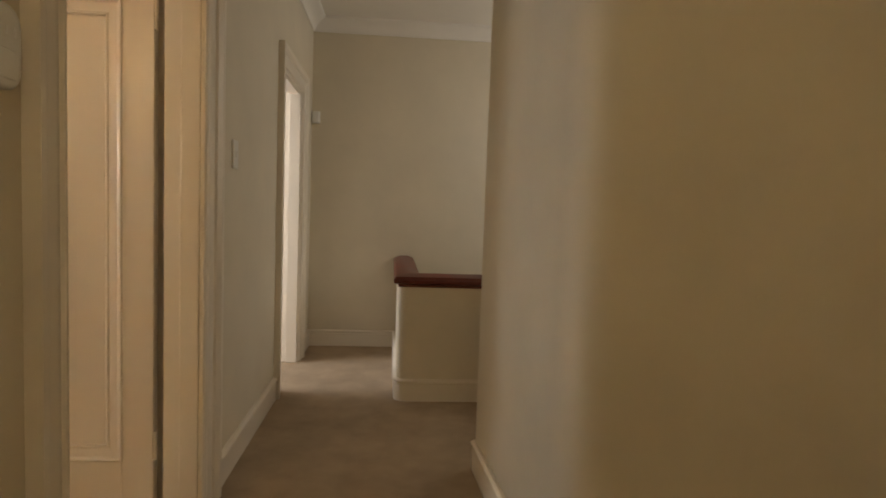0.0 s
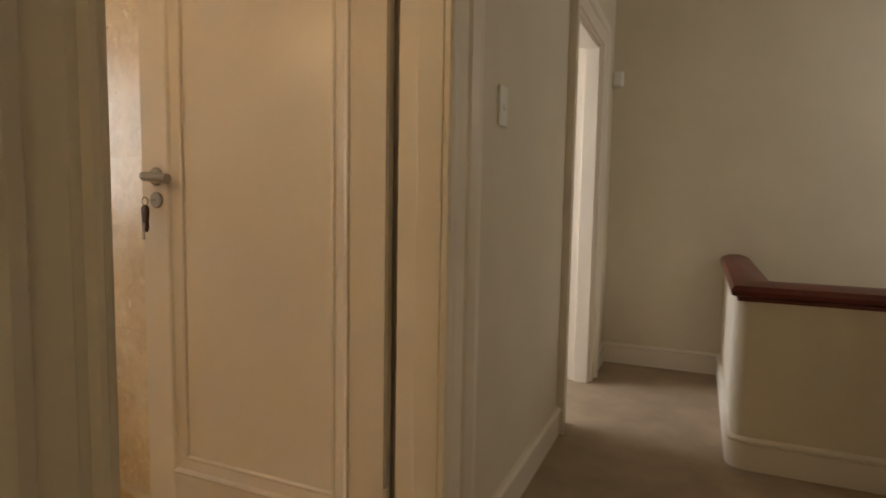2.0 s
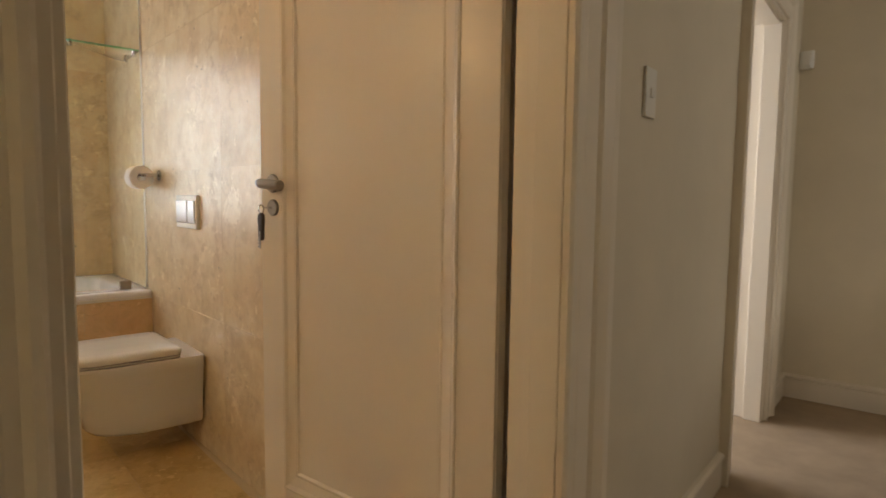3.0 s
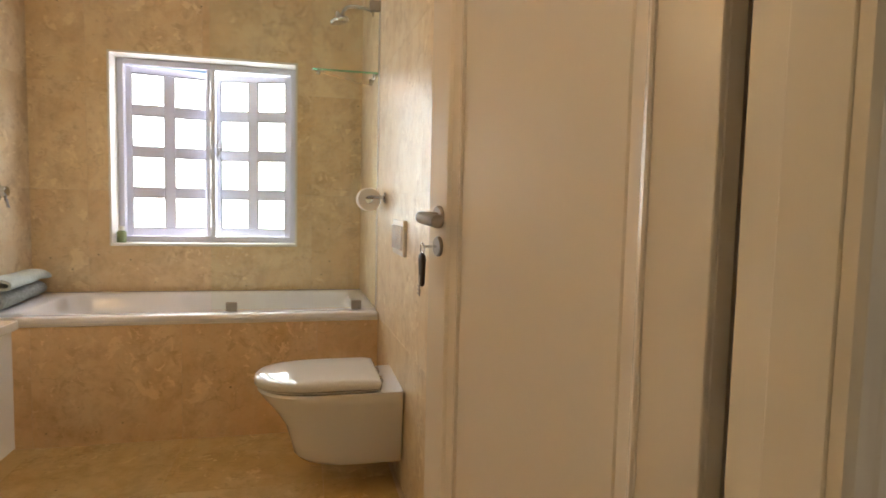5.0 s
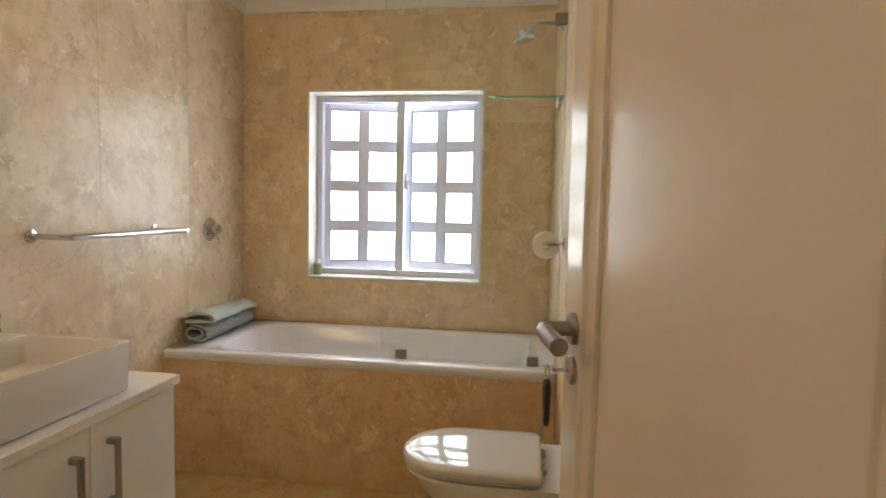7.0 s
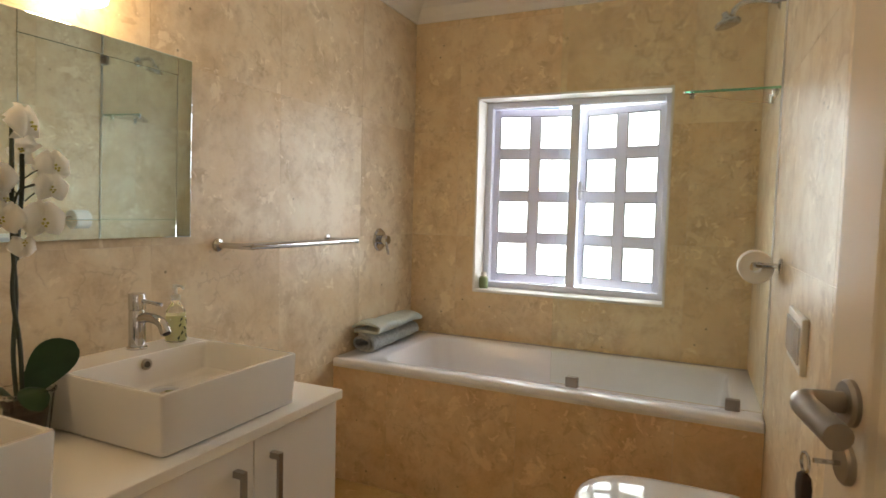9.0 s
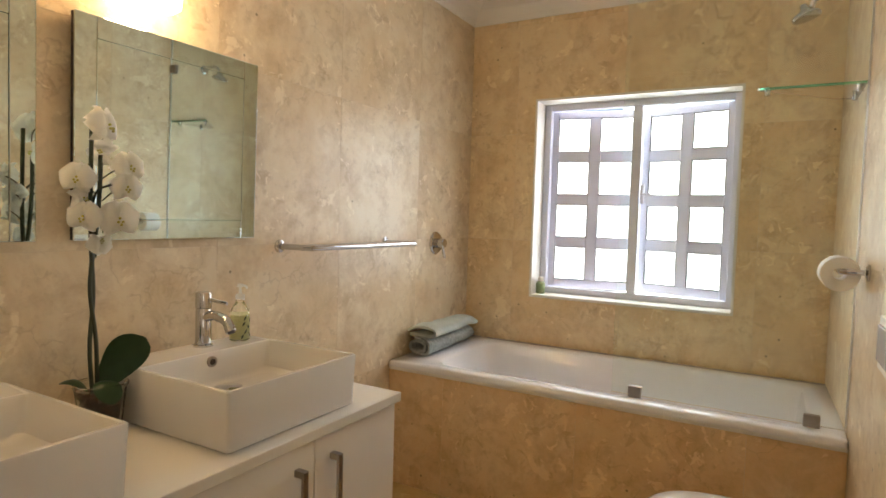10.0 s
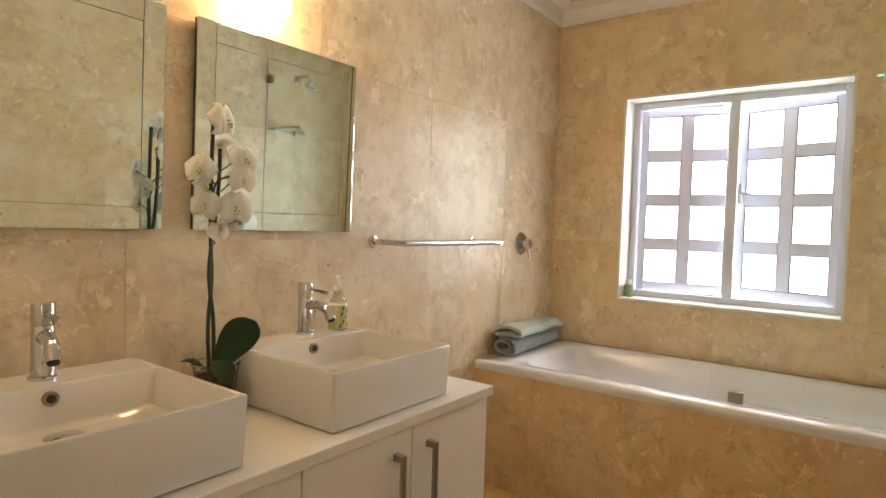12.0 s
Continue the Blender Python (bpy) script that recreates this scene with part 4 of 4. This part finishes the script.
def towel_band(section, long, m, th, slump, seed=1):
    """A strip of cloth: an open line of (across, up) points, given thickness and drawn out lengthwise; its far end slumps."""
    bm, rows = B(), []
    pts = [Vector((a, b)) for a, b in section]
    nrm = []
    for i in range(len(pts)):
        d = (pts[min(i + 1, len(pts) - 1)] - pts[max(i - 1, 0)]).normalized()
        nrm.append(Vector((-d.y, d.x)))
    ring = [p_ + q_ * th for p_, q_ in zip(pts, nrm)] + [p_ - q_ * th for p_, q_ in zip(pts[::-1], nrm[::-1])]
    for i in range(31):
        s_ = i / 30
        x = (s_ - 0.5) * long
        k = 1 - slump * max(0.0, 1 - s_ / 0.16) ** 2
        rows.append([m @ Vector((x + 0.006 * noise.noise((c.x * 30, c.y * 30, seed)), c.x * (0.9 + 0.1 * k) + 0.016 * noise.noise((s_ * 4, c.x * 9, seed)),
                                 max(0.001, c.y * k + 0.015 * noise.noise((s_ * 5 + 9, c.x * 10, c.y * 5 + seed)) * min(1.0, c.y / 0.02)))) for c in ring])
    return loft(bm, rows)


tm = pose(-3.50, 0.078, RZ + 0.004, 0, 0, 2)
low = thing("rolled_towel", tm, "blue-grey shaggy terry towel loosely rolled on the bath edge", "towel", "towels on the bath edge")
spiral = []
for i in range(44):
    a = -0.5 * math.pi + 2 * math.pi * 1.55 * i / 43
    r = 0.42 + 0.58 * i / 43
    cx, cz = math.cos(a), math.sin(a)
    spiral.append((0.062 * r * math.copysign(abs(cx) ** 0.75, cx), 0.046 + 0.040 * r * math.copysign(abs(cz) ** 0.85, cz)))
part("roll", towel_band(spiral, 0.55, tm, 0.0058, 0.25, 2), TOWEL, low, smooth=True, sharp=60)
tm2 = tm @ pose(-0.004, 0.0, 0.088, 2, 0, 1)
top = thing("folded_towel", tm2, "pale blue-grey towel folded over on top of the rolled one", "towel", "towels on the bath edge")
fold = [(-0.066 + 0.126 * q / 9, 0.012 + 0.004 * math.sin(math.pi * q / 9)) for q in range(10)]
fold += [(0.062 + 0.018 * math.sin(math.pi * q / 6), 0.030 - 0.018 * math.cos(math.pi * q / 6)) for q in range(1, 6)]
fold += [(0.060 - 0.136 * q / 11, 0.048 + 0.008 * math.sin(math.pi * q / 11) - 0.018 * (q / 11) ** 4) for q in range(12)]
part("folds", towel_band(fold, 0.53, tm2, 0.0065, 0.45, 5), TOWEL_PALE, top, smooth=True, sharp=60)

bt = thing("sill_bottle", pose(XW - 0.06, 0.445, WZ0 + 0.016), "small green bottle with a pale cap on the window sill", "bottle")
part("bottle", lathe(B(), [(0, 0), (0.024, 0), (0.026, 0.004), (0.026, 0.06), (0.018, 0.07), (0, 0.07)], 20, pose(XW - 0.06, 0.445, WZ0 + 0.016)), GREEN, bt, smooth=True)
part("cap", lathe(B(), [(0, 0.07), (0.016, 0.07), (0.016, 0.092), (0.013, 0.095), (0, 0.095)], 16, pose(XW - 0.06, 0.445, WZ0 + 0.016)), PLASTIC, bt, smooth=True)

# ---- the bathroom door, standing open ----
LM = pose(-0.770, 1.945, 0.006, 0, 0, 191)
LW, LH, LT = 0.842, 1.905, 0.040
door = thing("door_1", LM, "cream painted panelled door standing wide open", "door", kind="structure")
PX0, PX1, PZ = 0.108, 0.735, ((0.198, 1.79),)


bm = box(B(), 0, LW, -LT, -0.010, 0, LH, 0.002, 1)
box(bm, 0, PX0, -0.010, 0, 0, LH, 0.0015, 1)
box(bm, PX1, LW, -0.010, 0, 0, LH, 0.0015, 1)
for a, b in ((0, PZ[0][0]), (PZ[0][1], LH)):
    box(bm, PX0, PX1, -0.010, 0, a, b, 0.0015, 1)
leafob = part("leaf", bm, DOORPAINT, door, m=LM)
for a, b in PZ:
    prof = [(-0.004, 0.0), (-0.003, 0.003), (0.001, 0.005), (0.006, 0.0035), (0.014, -0.0015), (0.042, -0.0055), (0.047, -0.0035), (0.051, -0.0035), (0.056, -0.0095), (0, -0.0099)]
    ring = []
    for o, h in prof:
        ring.append([(PX0 + o, h, a + o), (PX1 - o, h, a + o), (PX1 - o, h, b - o), (PX0 + o, h, b - o)])
    part("panel_moulding", loft(B(), ring, False, False), DOORPAINT, leafob, "raised bolection moulding", m=LM)
for z in (0.25, 1.75):
    bm = tube(B(), [(-0.006, -0.004, z - 0.05), (-0.006, -0.004, z + 0.05)], 0.006, 10)
    box(bm, -0.0015, 0.0, -0.032, -0.004, z - 0.05, z + 0.05)
    part("hinge", bm, GLOSS, leafob, "painted-over butt hinge", m=LM, smooth=True)
HX = LW - 0.062
bm = lathe(B(), [(0, 0), (0.027, 0), (0.027, 0.005), (0.024, 0.009), (0, 0.009)], 28, pose(HX, 0, 1.10, -90))
part("rose", bm, NICKEL, leafob, "brushed metal handle rose", m=LM, smooth=True)
bm = tube(B(), arc([(HX, 0.006, 1.10), (HX, 0.04, 1.10), (HX - 0.006, 0.05, 1.10), (HX - 0.02, 0.053, 1.098), (HX - 0.10, 0.05, 1.092)], 5), [0.0125] * 11 + [0.013] * 3 + [0.014] * 3 + [0.0145] * 4, 14)
part("lever", bm, NICKEL, leafob, "brushed metal door lever", m=LM, smooth=True)
bm = lathe(B(), [(0, 0), (0.024, 0), (0.024, 0.005), (0.021, 0.008), (0, 0.008)], 28, pose(HX, 0, 1.03, -90))
part("escutcheon", bm, NICKEL, leafob, "round keyhole plate", m=LM, smooth=True)
bm = tube(B(), [(HX, 0.006, 1.03), (HX, 0.035, 1.03)], 0.003, 8)
tube(bm, [(HX + 0.012 * math.cos(a), 0.043, 1.026 + 0.012 * math.sin(a)) for a in [2 * math.pi * i / 12 for i in range(13)]], 0.0018, 6)
part("key", bm, CHROME, leafob, "steel key in the lock", m=LM, smooth=True)
bm = loft(B(), [rrect(HX - w, HX + w, 0.043 - h, 0.043 + h, h * 0.9, z) for w, h, z in ((0.006, 0.003, 0.936), (0.011, 0.005, 0.943), (0.012, 0.005, 0.973), (0.014, 0.006, 0.998), (0.012, 0.005, 1.010), (0.005, 0.003, 1.015))])
part("key_fob", bm, LEATHER, leafob, "dark leather key fob", m=LM, smooth=True)
bm = box(B(), HX - 0.003, HX + 0.003, 0.047, 0.0495, 0.913, 0.963, 0.0008, 1)
for k in range(3):
    box(bm, HX + 0.003, HX + 0.009, 0.0472, 0.0493, 0.916 + k * 0.009, 0.921 + k * 0.009)
part("spare_key", bm, NICKEL, leafob, "small hanging key", m=LM)


# ---- switches and sensor in the hall ----
def switch(v, z, wide, high, label, rockers):
    t = thing("light_switch", HALL @ pose(U0, v, z), label, "light switch")
    part("plate", box(B(), U0, U0 + 0.009, v - wide / 2, v + wide / 2, z - high / 2, z + high / 2, 0.003), PLASTIC, t, m=HALL)
    for i in range(rockers):
        zz = z + (i - (rockers - 1) / 2) * 0.03
        part("rocker", box(B(), U0 + 0.007, U0 + 0.013, v - 0.009, v + 0.009, zz - 0.011, zz + 0.011, 0.002), PLASTIC, t, m=HALL)


switch(2.455, 1.327, 0.07, 0.118, "white wall light switch on the hall wall", 1)

kp = thing("alarm_keypad", HALL @ pose(U0, 0.965, 1.30), "white alarm keypad with small indicator marks on the hall wall", "keypad")
bm = loft(B(), [[(U0 + o, y, z) for y, z, _ in rrect(0.905 + e, 1.025 - e, 1.30 + e, 1.44 - e, 0.032, 0, 6)] for o, e in ((0, 0), (0.018, 0), (0.024, 0.004), (0.026, 0.012))])
part("case", bm, PLASTIC, kp, m=HALL, smooth=True, sharp=50)
for i in range(3):
    part("indicator", box(B(), U0 + 0.0255, U0 + 0.0275, 0.955 + i * 0.022, 0.960 + i * 0.022, 1.388, 1.402), PAPER, kp, "small white indicator light", m=HALL)
part("cover_flap", box(B(), U0 + 0.024, U0 + 0.028, 0.925, 1.005, 1.315, 1.365, 0.003), PLASTIC, kp, m=HALL)

# unseen lamp added behind the start of the walk for warm hall light
hl = thing("unseen_hall_lamp", HALL @ pose(0.75, -0.65, CEIL_H), "unseen opal ceiling lamp added to light the hall", "ceiling lamp")
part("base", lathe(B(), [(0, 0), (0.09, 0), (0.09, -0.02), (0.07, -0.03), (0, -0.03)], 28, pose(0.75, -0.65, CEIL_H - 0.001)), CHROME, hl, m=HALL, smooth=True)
part("shade", lathe(B(), [(0, -0.03), (0.13, -0.03), (0.14, -0.045), (0.12, -0.09), (0.07, -0.115), (0, -0.12)], 32, pose(0.75, -0.65, CEIL_H)), OPAL_DIM, hl, "glowing opal bowl of the added lamp", m=HALL, smooth=True)

pir = thing("motion_sensor", HALL @ pose(U0 + 0.03, V_FAR, 1.88), "small white alarm motion sensor high on the wall", "motion sensor")
part("housing", loft(B(), [rrect(U0 + 0.005, U0 + 0.065, V_FAR - 0.045, V_FAR - 0.001, 0.012, 1.78), rrect(U0 + 0.002, U0 + 0.068, V_FAR - 0.05, V_FAR - 0.001, 0.014, 1.81), rrect(U0 + 0.004, U0 + 0.066, V_FAR - 0.04, V_FAR - 0.001, 0.012, 1.87)]), PLASTIC, pir, m=HALL, smooth=True)
part("lens", box(B(), U0 + 0.015, U0 + 0.055, V_FAR - 0.052, V_FAR - 0.04, 1.79, 1.825, 0.004), PLASTIC, pir, m=HALL)


# ---- stone slabs, last ----
def cuts(a0, a1, joints):
    e = [a0] + [j for j in sorted(joints) if a0 + 0.02 < j < a1 - 0.02] + [a1]
    return list(zip(e, e[1:]))


def less(rect, hole):
    """What is left of a slab round an opening."""
    a0, a1, b0, b1 = rect
    h0, h1, g0, g1 = hole
    if a1 <= h0 or a0 >= h1 or b1 <= g0 or b0 >= g1:
        return [rect]
    out = []
    if a0 < h0:
        out.append((a0, h0, b0, b1))
    if a1 > h1:
        out.append((h1, a1, b0, b1))
    c0, c1 = max(a0, h0), min(a1, h1)
    if b0 < g0:
        out.append((c0, c1, b0, g0))
    if b1 > g1:
        out.append((c0, c1, g1, b1))
    return out


J = 0.0006
ROWS_Z = (0.575, 1.178, 1.78, 2.383)
NONE = (9, 9.1, 9, 9.1)


def slabs(parent, mat, spans, rows, hole, axis, face, depth, m=None):
    for a in spans:
        for b in rows:
            bm = B()
            for r in less((a[0] + J, a[1] - J, b[0] + J, b[1] - J), hole):
                if axis == "x":
                    box(bm, min(face, face + depth), max(face, face + depth), r[0], r[1], r[2], r[3])
                elif axis == "y":
                    box(bm, r[0], r[1], min(face, face + depth), max(face, face + depth), r[2], r[3])
                else:
                    box(bm, r[0], r[1], r[2], r[3], face + depth, face)
            if bm.verts:
                part("slab", bm, mat, parent, m=m)
            else:
                bm.free()


rows = cuts(0.0, BH, ROWS_Z)
slabs(wm, TILE, cuts(XW, -0.36, [-3.32, -2.70, -2.08, -1.44, -0.82]), rows, NONE, "y", YM, -T)
slabs(wt, TILE, cuts(XW, -1.56, [-3.42, -2.80, -2.18]), rows, NONE, "y", YT, T, SHEAR)
slabs(ww, TILE_BACKLIT, cuts(YM, YT, [0.29, 0.905, 1.53]), rows, (WY0, WY1, WZ0, WZ1), "x", XW, -T)
slabs(ap, APRON_TILE, cuts(YM, YT, [0.302, 0.929, 1.55]), [(0.0, 0.5525)], NONE, "x", AX, -T)
slabs(fl, FLOOR_TILE, cuts(AX, -0.72, [-2.55, -1.93, -1.31]), cuts(YM, YT, [0.315, 0.94, 1.565]), NONE, "z", 0.0, -T)
